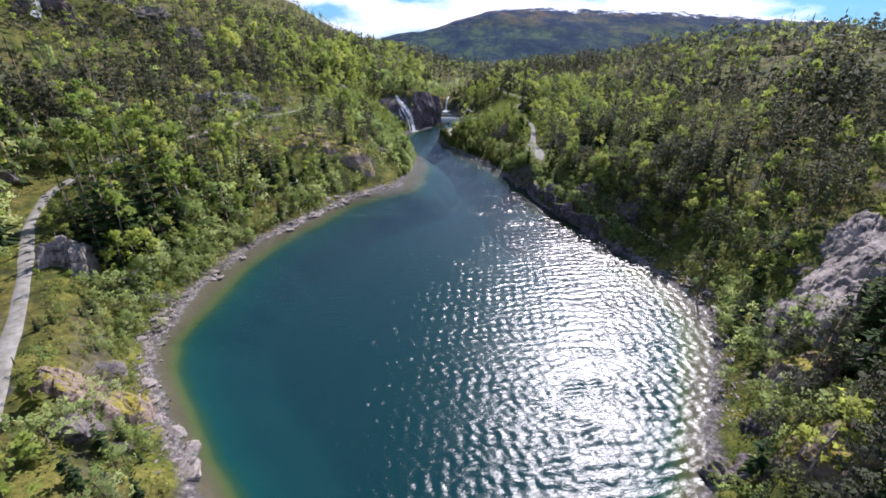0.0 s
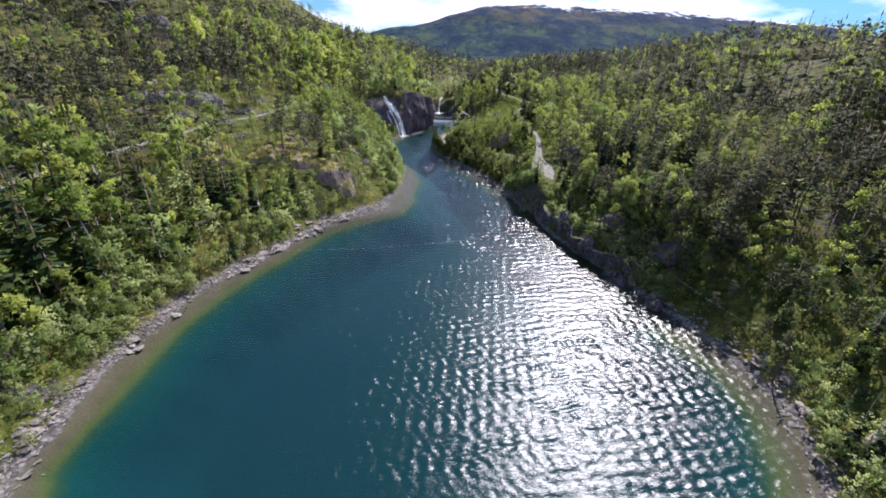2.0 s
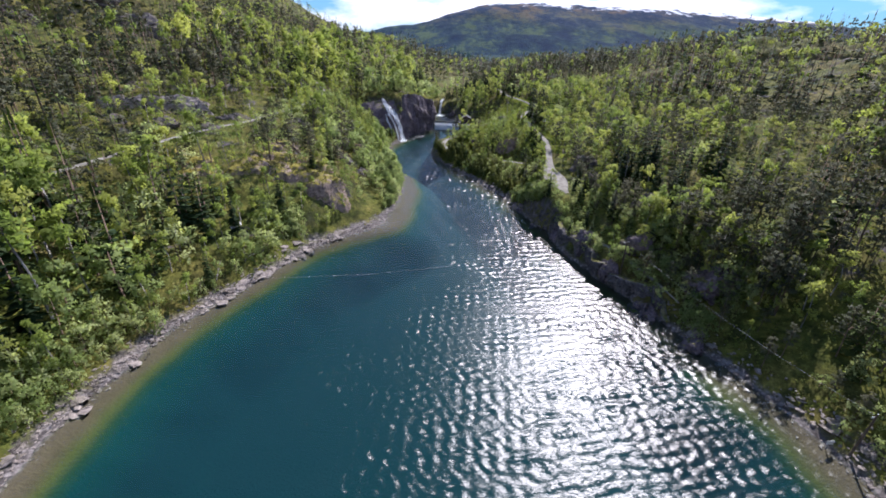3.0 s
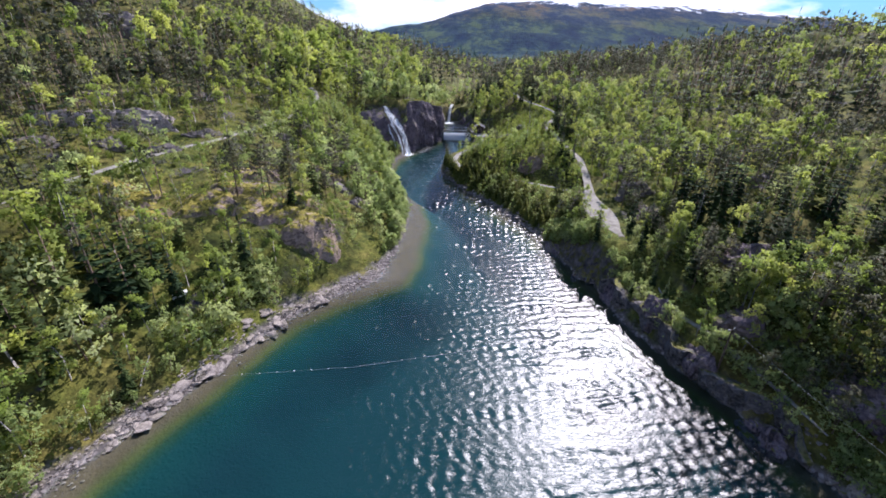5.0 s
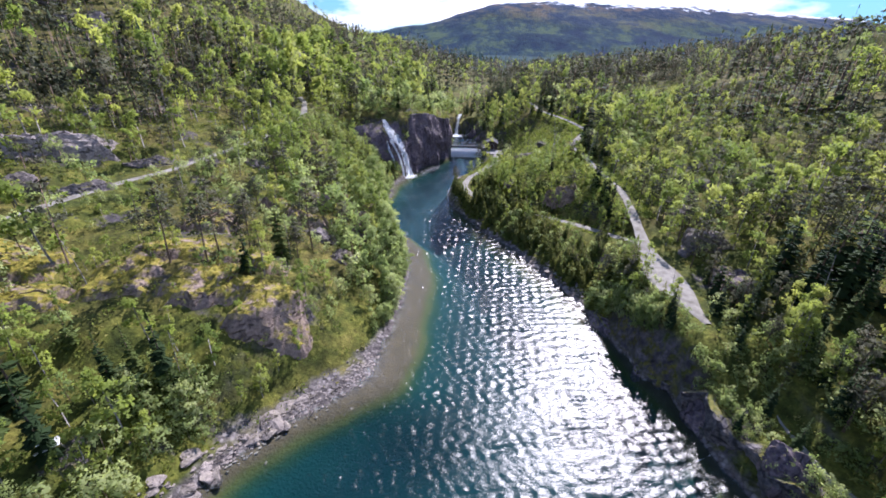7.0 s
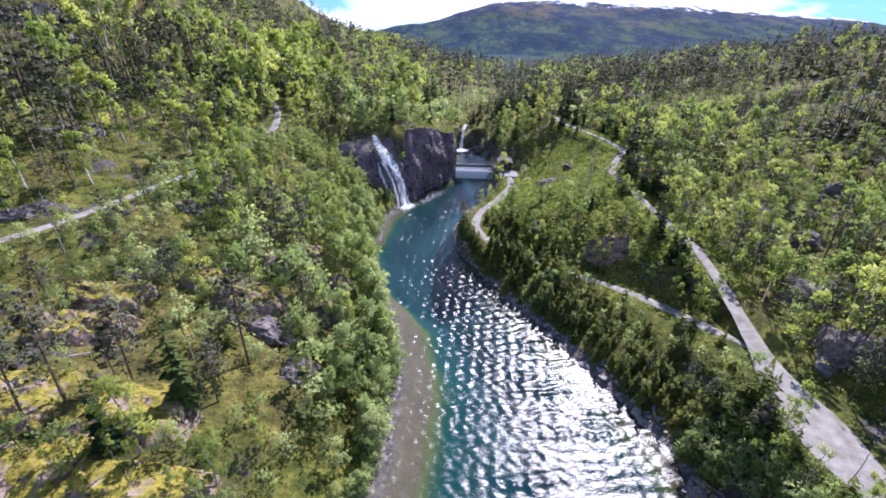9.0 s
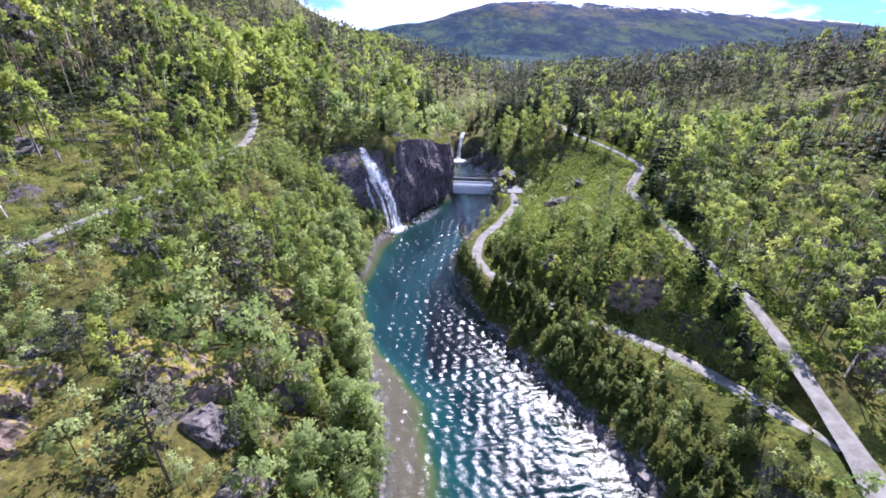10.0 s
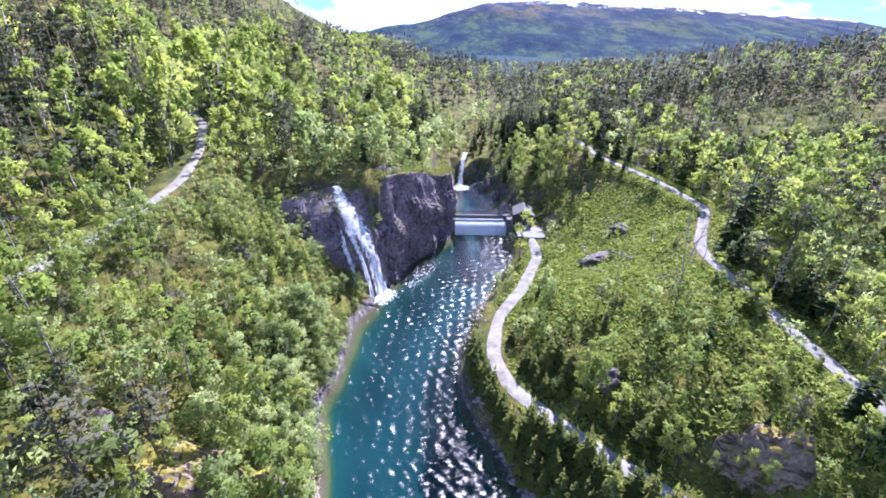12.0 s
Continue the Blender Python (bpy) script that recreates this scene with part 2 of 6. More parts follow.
def gravel_material():
    n = Nodes("track_gravel")
    p = n.place()
    k, f = n.noise(0.8, 6.0, 0.6, p), n.noise(9.0, 4.0, 0.7, p)
    col = n.mix(0.5, n.ramp(k, (0.3, (0.140, 0.126, 0.102)), (0.5, (0.225, 0.208, 0.175)), (0.7, (0.300, 0.280, 0.243))), n.ramp(f, (0.3, 0.6), (0.7, 1.3)), "MULTIPLY")
    weed = n.ramp(n.noise(0.5, 5.0, 0.65, p), (0.60, 0.0), (0.70, 1.0))
    col = n.mix(n.calc("MULTIPLY", weed, 0.7), col, (0.11, 0.12, 0.035))
    return n.solid(col, 0.95, n.bump(f, 0.5, 0.05), spec=0.15)


def plain_material(name, dark, light, scale=2.0, rough=0.8, stretch=(1, 1, 1), bump=0.4, spec=0.3):
    n = Nodes(name)
    p = n.stretch(n.place(), stretch)
    k = n.mix(0.5, n.noise(scale, 6.0, 0.65, p), n.noise(scale * 7, 4.0, 0.6, p))
    return n.solid(n.ramp(k, (0.32, dark), (0.68, light)), rough, n.bump(k, bump, 0.05), spec=spec)


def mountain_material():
    """Far mountainside: conifer woods below, open brown fell above, old snow on the top. Blue air haze is mixed into
    the base colours.
    """
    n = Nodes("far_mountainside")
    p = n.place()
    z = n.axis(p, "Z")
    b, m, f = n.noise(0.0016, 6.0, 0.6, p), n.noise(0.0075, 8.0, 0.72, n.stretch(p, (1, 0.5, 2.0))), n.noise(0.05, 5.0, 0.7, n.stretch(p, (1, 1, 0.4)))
    # both ramps carry the blue haze of the distance as base colour
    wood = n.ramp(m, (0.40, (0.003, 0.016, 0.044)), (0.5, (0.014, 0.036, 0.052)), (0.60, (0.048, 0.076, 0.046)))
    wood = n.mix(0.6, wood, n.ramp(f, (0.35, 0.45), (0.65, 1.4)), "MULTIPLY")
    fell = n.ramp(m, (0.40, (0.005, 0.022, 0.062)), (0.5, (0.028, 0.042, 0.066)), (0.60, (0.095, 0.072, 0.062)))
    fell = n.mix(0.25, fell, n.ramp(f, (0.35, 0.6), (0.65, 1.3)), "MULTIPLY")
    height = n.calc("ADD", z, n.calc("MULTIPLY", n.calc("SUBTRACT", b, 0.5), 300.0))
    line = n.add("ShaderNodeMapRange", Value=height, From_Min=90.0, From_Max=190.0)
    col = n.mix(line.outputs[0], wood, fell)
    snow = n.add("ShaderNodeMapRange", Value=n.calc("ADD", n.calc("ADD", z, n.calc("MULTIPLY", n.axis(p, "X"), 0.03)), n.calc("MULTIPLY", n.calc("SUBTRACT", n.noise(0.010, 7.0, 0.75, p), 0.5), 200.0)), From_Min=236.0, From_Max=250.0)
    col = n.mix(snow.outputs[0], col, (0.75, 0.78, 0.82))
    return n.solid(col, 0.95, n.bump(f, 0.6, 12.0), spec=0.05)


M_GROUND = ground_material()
M_WATER = water_material("lake_water", (-11.7, 203.4, 0.0))
M_POOL = water_material("pool_water", (4.4, 253.0, 2.0))
M_FALL = fall_material("falling_water", 0.60)
M_VEIL = fall_material("weir_water", 0.10, 0.0)
M_ROCK = rock_material("grey_rock", (0.035, 0.031, 0.036), (0.125, 0.108, 0.105), (0.27, 0.225, 0.195), 1.0)
M_DOME = rock_material("pinkish_mossy_rock", (0.075, 0.054, 0.045), (0.205, 0.150, 0.118), (0.34, 0.255, 0.195), 1.0, spread=0.38, lie=0.50, growth=((0.085, 0.085, 0.010), (0.22, 0.185, 0.022), (0.34, 0.235, 0.060)))
M_PALE = rock_material("pale_bare_rock", (0.085, 0.070, 0.066), (0.235, 0.198, 0.180), (0.40, 0.345, 0.305), 0.8, spread=0.54, lie=0.66)
M_CLIFF = rock_material("dark_wet_rock", (0.028, 0.021, 0.031), (0.100, 0.078, 0.100), (0.245, 0.190, 0.180), 1.0, (1.0, 1.0, 0.3), 0.44)
M_BANK = rock_material("slate_grey_rock", (0.030, 0.028, 0.034), (0.095, 0.086, 0.094), (0.20, 0.175, 0.165), 1.0, (0.8, 0.8, 1.6), 0.40)
M_STONE = rock_material("shore_stone", (0.085, 0.070, 0.062), (0.22, 0.185, 0.160), (0.38, 0.325, 0.28), 0.15)
M_GRAVEL = gravel_material()
M_BIRCH = leaf_material("birch_leaves", (0.165, 0.226, 0.052), (0.265, 0.322, 0.068), (0.370, 0.396, 0.096), 0.60)
M_ALDER = leaf_material("alder_leaves", (0.190, 0.255, 0.080), (0.300, 0.362, 0.132), (0.415, 0.455, 0.205), 0.63)
M_SPRUCE = leaf_material("spruce_needles", (0.017, 0.034, 0.013), (0.034, 0.056, 0.017), (0.072, 0.094, 0.022), 0.22, 0.7)
M_YOUNG = leaf_material("young_spruce_needles", (0.082, 0.106, 0.026), (0.132, 0.152, 0.034), (0.190, 0.198, 0.044), 0.52, 0.7)
M_PINE = leaf_material("pine_needles", (0.050, 0.058, 0.032), (0.076, 0.082, 0.046), (0.112, 0.108, 0.066), 0.25, 0.7)
M_SHRUB = leaf_material("heather_and_shoots", (0.100, 0.138, 0.026), (0.190, 0.220, 0.042), (0.290, 0.262, 0.085), 0.48)
M_GRASS = leaf_material("meadow_grass", (0.160, 0.215, 0.036), (0.235, 0.280, 0.050), (0.320, 0.335, 0.085), 0.42)
M_BARK_PALE = bark_material("pale_birch_bark", (0.07, 0.063, 0.056), (0.30, 0.285, 0.26))
M_BARK_BROWN = bark_material("brown_bark", (0.045, 0.032, 0.024), (0.17, 0.12, 0.085))
M_DEAD = bark_material("weathered_dead_wood", (0.11, 0.098, 0.088), (0.33, 0.31, 0.29))
M_CONCRETE = plain_material("stained_concrete", (0.10, 0.095, 0.09), (0.27, 0.255, 0.235), 0.9)
M_DECK = plain_material("weathered_grey_timber", (0.055, 0.050, 0.048), (0.15, 0.14, 0.135), 1.5, 0.8, (0.5, 4, 4))
M_BOARD = plain_material("dark_brown_boards", (0.030, 0.019, 0.014), (0.075, 0.050, 0.038), 1.2, 0.75, (6, 6, 0.6))
M_ROOF = plain_material("grey_roof_sheet", (0.07, 0.066, 0.064), (0.17, 0.16, 0.155), 1.0, 0.85, spec=0.1)
M_STEEL = plain_material("galvanised_steel", (0.20, 0.205, 0.21), (0.38, 0.385, 0.39), 3.0, 0.45)
M_WHITE = plain_material("weathered_white_paint", (0.62, 0.61, 0.58), (0.84, 0.83, 0.81), 2.0, 0.6)
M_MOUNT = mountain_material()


# ---- plan: both shores, tracks and the lie of the land ----
SHORE_W = [(-60.0, -140.0), (-34.0, -90.0), (-18.0, -40.0), (-13.0, -5.0), (-16.0, 14.0), (-23.3, 23.4), (-33.9, 35.6), (-39.5, 44.9), (-40.6, 55.1), (-39.9, 65.5), (-37.8, 76.9), (-33.6, 86.1), (-29.9, 93.6), (-24.3, 104.1), (-18.3, 111.1), (-11.2, 118.0), (-9.0, 130.5), (-8.0, 144.9), (-11.0, 158.6), (-13.9, 168.0), (-16.0, 181.0), (-14.1, 196.0), (-12.0, 203.4), (-4.7, 218.4), (1.4, 228.7), (1.1, 241.5), (2.9, 253.5), (4.0, 266.0), (9.0, 290.0), (22.0, 340.0), (40.0, 420.0), (70.0, 600.0), (95.0, 900.0), (110.0, 2600.0)]
SHORE_E = [(60.0, -140.0), (48.0, -90.0), (30.0, -40.0), (20.0, -5.0), (20.0, 14.0), (26.6, 23.3), (33.1, 33.3), (40.8, 45.6), (44.0, 53.2), (43.9, 61.6), (39.4, 72.2), (35.3, 86.2), (31.2, 95.5), (28.4, 101.5), (27.4, 108.0), (26.6, 115.0), (24.2, 123.0), (19.9, 139.7), (13.6, 153.9), (7.9, 162.5), (3.4, 172.7), (1.0, 181.2), (0.8, 189.6), (5.2, 202.8), (12.8, 215.9), (13.6, 230.8), (13.1, 241.8), (10.2, 253.7), (8.0, 266.0), (14.0, 290.0), (27.0, 340.0), (46.0, 420.0), (77.0, 600.0), (103.0, 900.0), (120.0, 2600.0)]
ROAD_W = [(-30, 12, 8), (-44, 30, 8), (-51, 40, 8), (-58.8, 50.5, 8.5), (-69.9, 64.5, 9.5), (-77, 77.5, 10.5), (-77.8, 86, 11.5), (-75, 93, 13), (-70, 107, 14), (-64, 122, 15), (-61, 136, 15), (-57.5, 147, 15), (-53, 155.5, 15), (-50, 166, 15.1), (-46, 181, 15.3), (-44, 192, 15.7), (-43.2, 201, 16.2), (-43.4, 211, 16.8), (-47.5, 226, 17.6), (-58, 250, 18), (-75, 275, 20), (-90, 300, 22)]
ROAD_E = [(31.0, 119.5, 7.7), (30.8, 124.4, 7.8), (31.1, 136.6, 8.2), (34.1, 149.8, 9.2), (36.3, 162.2, 9.9), (35.9, 173.2, 10.4), (35.1, 189.7, 11.4), (35.0, 197.8, 11.9), (39.4, 204.9, 12.7), (43.0, 210.3, 13.3), (40.8, 223.4, 13.8), (35.0, 239.8, 14.3), (34.0, 262.0, 15.0)]
TRACK_SHORE = [(31.7, 141.9, 7.8), (29.6, 151.0, 5.5), (26.9, 157.3, 4.3), (23.0, 162.5, 3.5), (17.3, 166.7, 3.1), (10.4, 174.0, 3.0), (5.7, 179.6, 2.9), (4.1, 185.2, 2.9), (6.1, 193.6, 2.9), (10.8, 200.6, 2.9), (15.9, 211.8, 3.0), (16.6, 222.0, 3.1)]

_lat = np.random.RandomState(7).rand(256, 256)


def vnoise(x, y, scale, octaves=4):
    """Smooth lattice noise about 0, for arrays."""
    total, amp, norm = 0.0, 1.0, 0.0
    for k in range(octaves):
        u, v = x / scale + 17.3 * k, y / scale + 5.1 * k
        i, j = np.floor(u).astype(int), np.floor(v).astype(int)
        f, g = u - i, v - j
        f, g = f * f * (3 - 2 * f), g * g * (3 - 2 * g)
        a, b, c, d = _lat[i % 256, j % 256], _lat[(i + 1) % 256, j % 256], _lat[i % 256, (j + 1) % 256], _lat[(i + 1) % 256, (j + 1) % 256]
        total = total + amp * ((a * (1 - f) + b * f) * (1 - g) + (c * (1 - f) + d * f) * g - 0.5)
        norm, amp, scale = norm + amp, amp * 0.5, scale * 0.5
    return total * 2 / norm


def sstep(a, b, x):
    t = np.clip((x - a) / (b - a), 0, 1)
    return t * t * (3 - 2 * t)


def line_distance(x, y, pts):
    """Distance to a polyline, and the third coordinate there."""
    best, h = np.full(x.shape, 1e9), np.zeros(x.shape)
    for a, b in zip(pts[:-1], pts[1:]):
        dx, dy = b[0] - a[0], b[1] - a[1]
        t = np.clip(((x - a[0]) * dx + (y - a[1]) * dy) / (dx * dx + dy * dy), 0, 1)
        d = np.hypot(x - a[0] - t * dx, y - a[1] - t * dy)
        near = d < best
        best = np.where(near, d, best)
        if len(a) > 2:
            h = np.where(near, a[2] + t * (b[2] - a[2]), h)
    return best, h


def shores(x, y):
    """Signed distances from the west and from the east shore: above 0 on land."""
    wob = vnoise(x, y, 5.0, 3) * 0.9
    w, e = line_distance(x, y, SHORE_W)[0], line_distance(x, y, SHORE_E)[0]
    xw, xe = np.interp(y, [p[1] for p in SHORE_W], [p[0] for p in SHORE_W]), np.interp(y, [p[1] for p in SHORE_E], [p[0] for p in SHORE_E])
    return np.where(x < xw, w, -w) + wob, np.where(x > xe, e, -e) + wob


def level(y):
    """The water's level along the valley."""
    return np.where(y < 229.9, 0.0, np.where(y < 260, 2.0, 8.0 + (np.maximum(y, 266) - 266) * 0.012))


WEST = ([0, 1.5, 4, 10, 20, 35, 60, 100, 160, 230, 320, 450, 700, 1500], [0, 0.9, 2.2, 4.8, 8.2, 12.0, 17.0, 23.5, 35, 57, 98, 165, 290, 560])
WEST_FAR = ([0, 120, 230, 320, 400, 480, 560, 700, 1000, 1500], [0, 7, 15, 26, 62, 108, 150, 225, 350, 560])
EAST = ([0, 1.5, 4, 8, 20, 35, 60, 100, 150, 250, 400, 900, 1500], [0, 0.9, 2.2, 4.2, 8.6, 12.0, 17.5, 26, 35, 46, 58, 90, 120])


def ground(x, y):
    """Height of the ground; the bed where there is water."""
    x, y = np.asarray(x, float), np.asarray(y, float)
    dw, de = shores(x, y)
    lv = level(y)
    rough = vnoise(x, y, 26.0, 4) * 3.4 + vnoise(x, y, 6.0, 3) * 0.9
    # west side: terraces, a cliff by the falls, a high hill far back
    far_w = 1 - 0.30 * sstep(380, 750, y)
    zw = np.interp(dw, *WEST) * far_w
    k_far = sstep(420, 900, y)
    zw = (zw * (1 - k_far) + np.interp(dw, *WEST_FAR) * k_far) * (1 - 0.9 * sstep(1350, 1800, y))
    # how far behind the foot of the cliff
    behind = np.where(x < -11.8, y - np.interp(x, [-33, -24, -16.5, -11.8], [208.5, 206.8, 205.2, 204.8]),
                      np.interp(y, [204.8, 210.2, 215.8, 222, 228.4, 240, 253.5], [-11.8, -8.9, -5.8, -2, 1.4, 1.6, 3.3]) - x)
    cliff = sstep(0.3, 2.0, behind) * (1 - sstep(262, 285, y)) * sstep(-46, -33, x) * (y > 203)
    left = 1 - sstep(-17.5, -12.0, x)
    zc = (15.4 - 5.0 * sstep(222, 246, y) - 3.2 * (1 - sstep(-32, -15, x))) * sstep(0.8 + 2.8 * left, 7.5 + 6.0 * left, behind) + np.maximum(behind - 9.0 - 4 * left, 0) * 0.16
    zw = zw * (1 - cliff) + np.maximum(zc, zw) * cliff
    zw = zw + 4.2 * sstep(138, 165, y) * (1 - sstep(212, 232, y)) * sstep(8, 26, dw) * (1 - sstep(45, 85, dw))
    beach = sstep(102, 110, y) * (1 - sstep(118, 128, y)) + 0.5 * sstep(54, 60, y) * (1 - sstep(86, 94, y))
    zw = zw * (1 - 0.85 * beach * (1 - sstep(2.5, 7.5, dw)))
    ledge = sstep(108, 116, y) * (1 - sstep(126, 136, y)) * sstep(7, 11, dw) * (1 - sstep(22, 34, dw))
    zw = zw + 2.0 * ledge
    zw = zw + rough * sstep(3, 22, dw) * (1 + 1.4 * sstep(60, 200, dw)) * (1 - 0.85 * cliff * (1 - sstep(9, 20, behind)))
    # east side: a steep rocky bank, a spur below the weir, then a broad wooded slope that sinks up the valley
    zeast = np.interp(de, *EAST) * (1 - 0.42 * sstep(190, 400, y)) * (1 - 0.75 * sstep(400, 900, y))
    bank = sstep(76, 88, y) * (1 - sstep(120, 134, y))
    shelf_z = 3.7 * sstep(-0.3, 1.3, de) + 0.5 * sstep(1.3, 5.5, de) + 3.0 * sstep(5.8, 8.0, de) + 0.22 * np.maximum(de - 8, 0)
    zeast = zeast * (1 - bank) + np.where(de < 16, shelf_z, np.maximum(shelf_z, zeast)) * bank
    gorge = sstep(232, 238, y) * (1 - sstep(262, 290, y))
    zeast = zeast + gorge * 5.0 * sstep(0.0, 5.0, de)
    zeast = zeast + bank * vnoise(x, y, 6.0, 3) * 1.0 * sstep(0.2, 2.0, de)
    zeast = zeast + rough * sstep(3, 22, de) * (1 + 1.2 * sstep(60, 200, de))
    sink = 0.056 * np.clip(y - 400, 0, 1300) * sstep(380, 560, y)
    zeast = zeast - sink * (1 - 0.4 * sstep(250, 600, de))
    zw = zw - sink * (1 - sstep(50, 240, dw))
    land = np.where(dw > de, zw, zeast)
    # bed: a shallow shelf, wide by the gravel bar, then a steep drop
    dd = np.minimum(-dw, -de)
    bar = sstep(108, 120, y) * (1 - sstep(154, 164, y))
    west_near = -dw < -de
    shelf = np.where(west_near, 1.4 - 0.3 * sstep(160, 172, y) + 0.8 * sstep(40, 60, y) * (1 - sstep(78, 92, y)) + 2.7 * bar, 1.0 + 3.0 * sstep(34, 44, y) * (1 - sstep(66, 76, y)))
    slope = np.where(west_near, 0.20 - 0.13 * bar, 0.24)
    shelf = shelf * (1 - 0.75 * sstep(160, 172, y))
    depth = np.minimum(dd, shelf) * slope + np.maximum(dd - shelf, 0) * (0.65 + 0.8 * sstep(160, 172, y))
    depth = np.minimum(depth + vnoise(x, y, 7.0, 3) * 0.12 * sstep(0.5, 3, dd), 8.0)
    wet = (dw < 0) & (de < 0)
    z = np.where(wet, lv - depth - sink, 7.0 * sstep(238, 330, y) * (1 - sstep(380, 600, y)) + land)
    z = np.where((~wet) & (y > 225), np.maximum(z, (lv - sink) * sstep(0, 1, np.maximum(dw, de))), z)
    # the tracks are cut into the slope
    for pts, half, soft in ((ROAD_W, 2.4, 9.0), (ROAD_E, 2.4, 8.0), (TRACK_SHORE, 2.1, 5.5)):
        d, h = line_distance(x, y, pts)
        k = (1 - sstep(half, soft, d)) * np.where(wet, 0, 1)
        z = z * (1 - k) + h * k
    d = np.hypot((x - 31.8) / 4.0, (y - 131) / 11.0)
    k = (1 - sstep(0.75, 1.45, d)) * np.where(wet, 0, 1)
    z = z * (1 - k) + 7.7 * k
    # the meadow climbs evenly from the shore track to the upper track
    tx, rx = (np.interp(y, [p[1] for p in pts], [p[0] for p in pts]) for pts in (TRACK_SHORE, ROAD_E))
    f = np.clip((x - tx - 2.0) / (rx - tx - 4.0), 0, 1)
    k = sstep(190, 203, y) * (1 - sstep(230, 242, y)) * (x > tx) * (x < rx)
    z = z + k * np.maximum(3.0 + (np.interp(y, [p[1] for p in ROAD_E], [p[2] for p in ROAD_E]) - 3.0) * f ** 1.1 + 0.25 * rough * f * (1 - f) - z, 0)
    # level place by the weir house
    d = np.hypot((x - 17.2) / 4.0, (y - 223) / 9.0)
    k = (1 - sstep(0.9, 1.8, d)) * np.where(wet, 0, 1)
    return z * (1 - k) + 3.0 * k


def gz(x, y):
    return float(ground(np.array([x]), np.array([y]))[0])


# ---- mesh helpers ----
def mesh_of(name, V, F, mats, index=None, tint=None, smooth=False, normals=None):
    """A mesh from arrays: V (n, 3), F (m, 3 or 4)."""
    V, F = np.asarray(V, np.float32), np.asarray(F, np.int32)
    me, k = bpy.data.meshes.new(name), F.shape[1]
    me.vertices.add(len(V))
    me.vertices.foreach_set("co", V.ravel())
    me.loops.add(F.size)
    me.loops.foreach_set("vertex_index", F.ravel())
    me.polygons.add(len(F))
    me.polygons.foreach_set("loop_start", np.arange(0, F.size, k, dtype=np.int32))
    me.polygons.foreach_set("loop_total", np.full(len(F), k, np.int32))
    for m in mats if isinstance(mats, (list, tuple)) else [mats]:
        me.materials.append(m)
    if index is not None:
        me.polygons.foreach_set("material_index", np.asarray(index, np.int32))
    if tint is not None:
        me.attributes.new("tint", "FLOAT", "POINT").data.foreach_set("value", np.asarray(tint, np.float32))
    me.polygons.foreach_set("use_smooth", np.full(len(F), smooth))
    me.update(calc_edges=True)
    if normals is not None:
        me.attributes.new("custom_normal", "FLOAT_VECTOR", "POINT").data.foreach_set("vector", np.asarray(normals, np.float32).ravel())
    return me


def part(name, data, parent, label=""):
    """One mesh as a part of a thing, or as a part of a part."""
    ob = new(name, data)
    ob.parent = parent
    return tagged(ob, label)


def thing(name, m, label, category, group="", data=None):
    ob = new(name, data)
    ob.matrix_world = m
    return tagged(ob, label, category, group)


def bm_mesh(name, bm, mat, smooth=False):
    me = bpy.data.meshes.new(name)
    bm.to_mesh(me)
    bm.free()
    me.materials.append(mat)
    for f in me.polygons:
        f.use_smooth = smooth
    return me


def box(name, size, at, mat, bevel=0.03, turn=(0, 0, 0)):
    """A bevelled box mesh, centred at a place in its parent's space."""
    bm = bmesh.new()
    bmesh.ops.create_cube(bm, size=1.0, matrix=pose(*at, *turn) @ Matrix.Diagonal((*size, 1)))
    bmesh.ops.bevel(bm, geom=bm.edges[:], offset=bevel, segments=1, affect="EDGES")
    return bm_mesh(name, bm, mat)


def tube_arrays(points, radii, sides=6):
    """A tapered tube along points, as arrays of quads."""
    P = np.array(points, float)
    T = np.gradient(P, axis=0)
    T /= np.linalg.norm(T, axis=1)[:, None] + 1e-9
    side = np.cross(T, np.where(np.abs(T[:, 2:3]) > 0.9, [[1, 0, 0]], [[0, 0, 1]]))
    side /= np.linalg.norm(side, axis=1)[:, None] + 1e-9
    other = np.cross(T, side)
    a = np.arange(sides) * 2 * math.pi / sides
    V = P[:, None] + np.array(radii)[:, None, None] * (side[:, None] * np.cos(a)[None, :, None] + other[:, None] * np.sin(a)[None, :, None])
    n = len(P)
    F = [(i * sides + j, i * sides + (j + 1) % sides, (i + 1) * sides + (j + 1) % sides, (i + 1) * sides + j) for i in range(n - 1) for j in range(sides)]
    return V.reshape(-1, 3), np.array(F)


def join(*pieces):
    """Joins (V, F) pairs of equal face size."""
    Vs, Fs, k = [], [], 0
    for V, F in pieces:
        Vs.append(V)
        Fs.append(np.asarray(F) + k)
        k += len(V)
    return np.concatenate(Vs), np.concatenate(Fs)


# ---- the ground: one sheet to the horizon ----
def steps(fine_a, fine_b, step, lo, hi, grow):
    mid = list(np.arange(fine_a, fine_b + 0.01, step))
    out, s = [], step
    while mid[-1] < hi:
        s *= grow
        mid.append(mid[-1] + s)
    s, x = step, mid[0]
    while x > lo:
        s *= grow
        x -= s
        out.append(x)
    return np.array(out[::-1] + mid)


def grid_faces(nx, ny):
    i, j = np.meshgrid(np.arange(nx - 1), np.arange(ny - 1))
    a = (j * nx + i).ravel()
    return np.stack([a, a + 1, a + nx + 1, a + nx], 1)


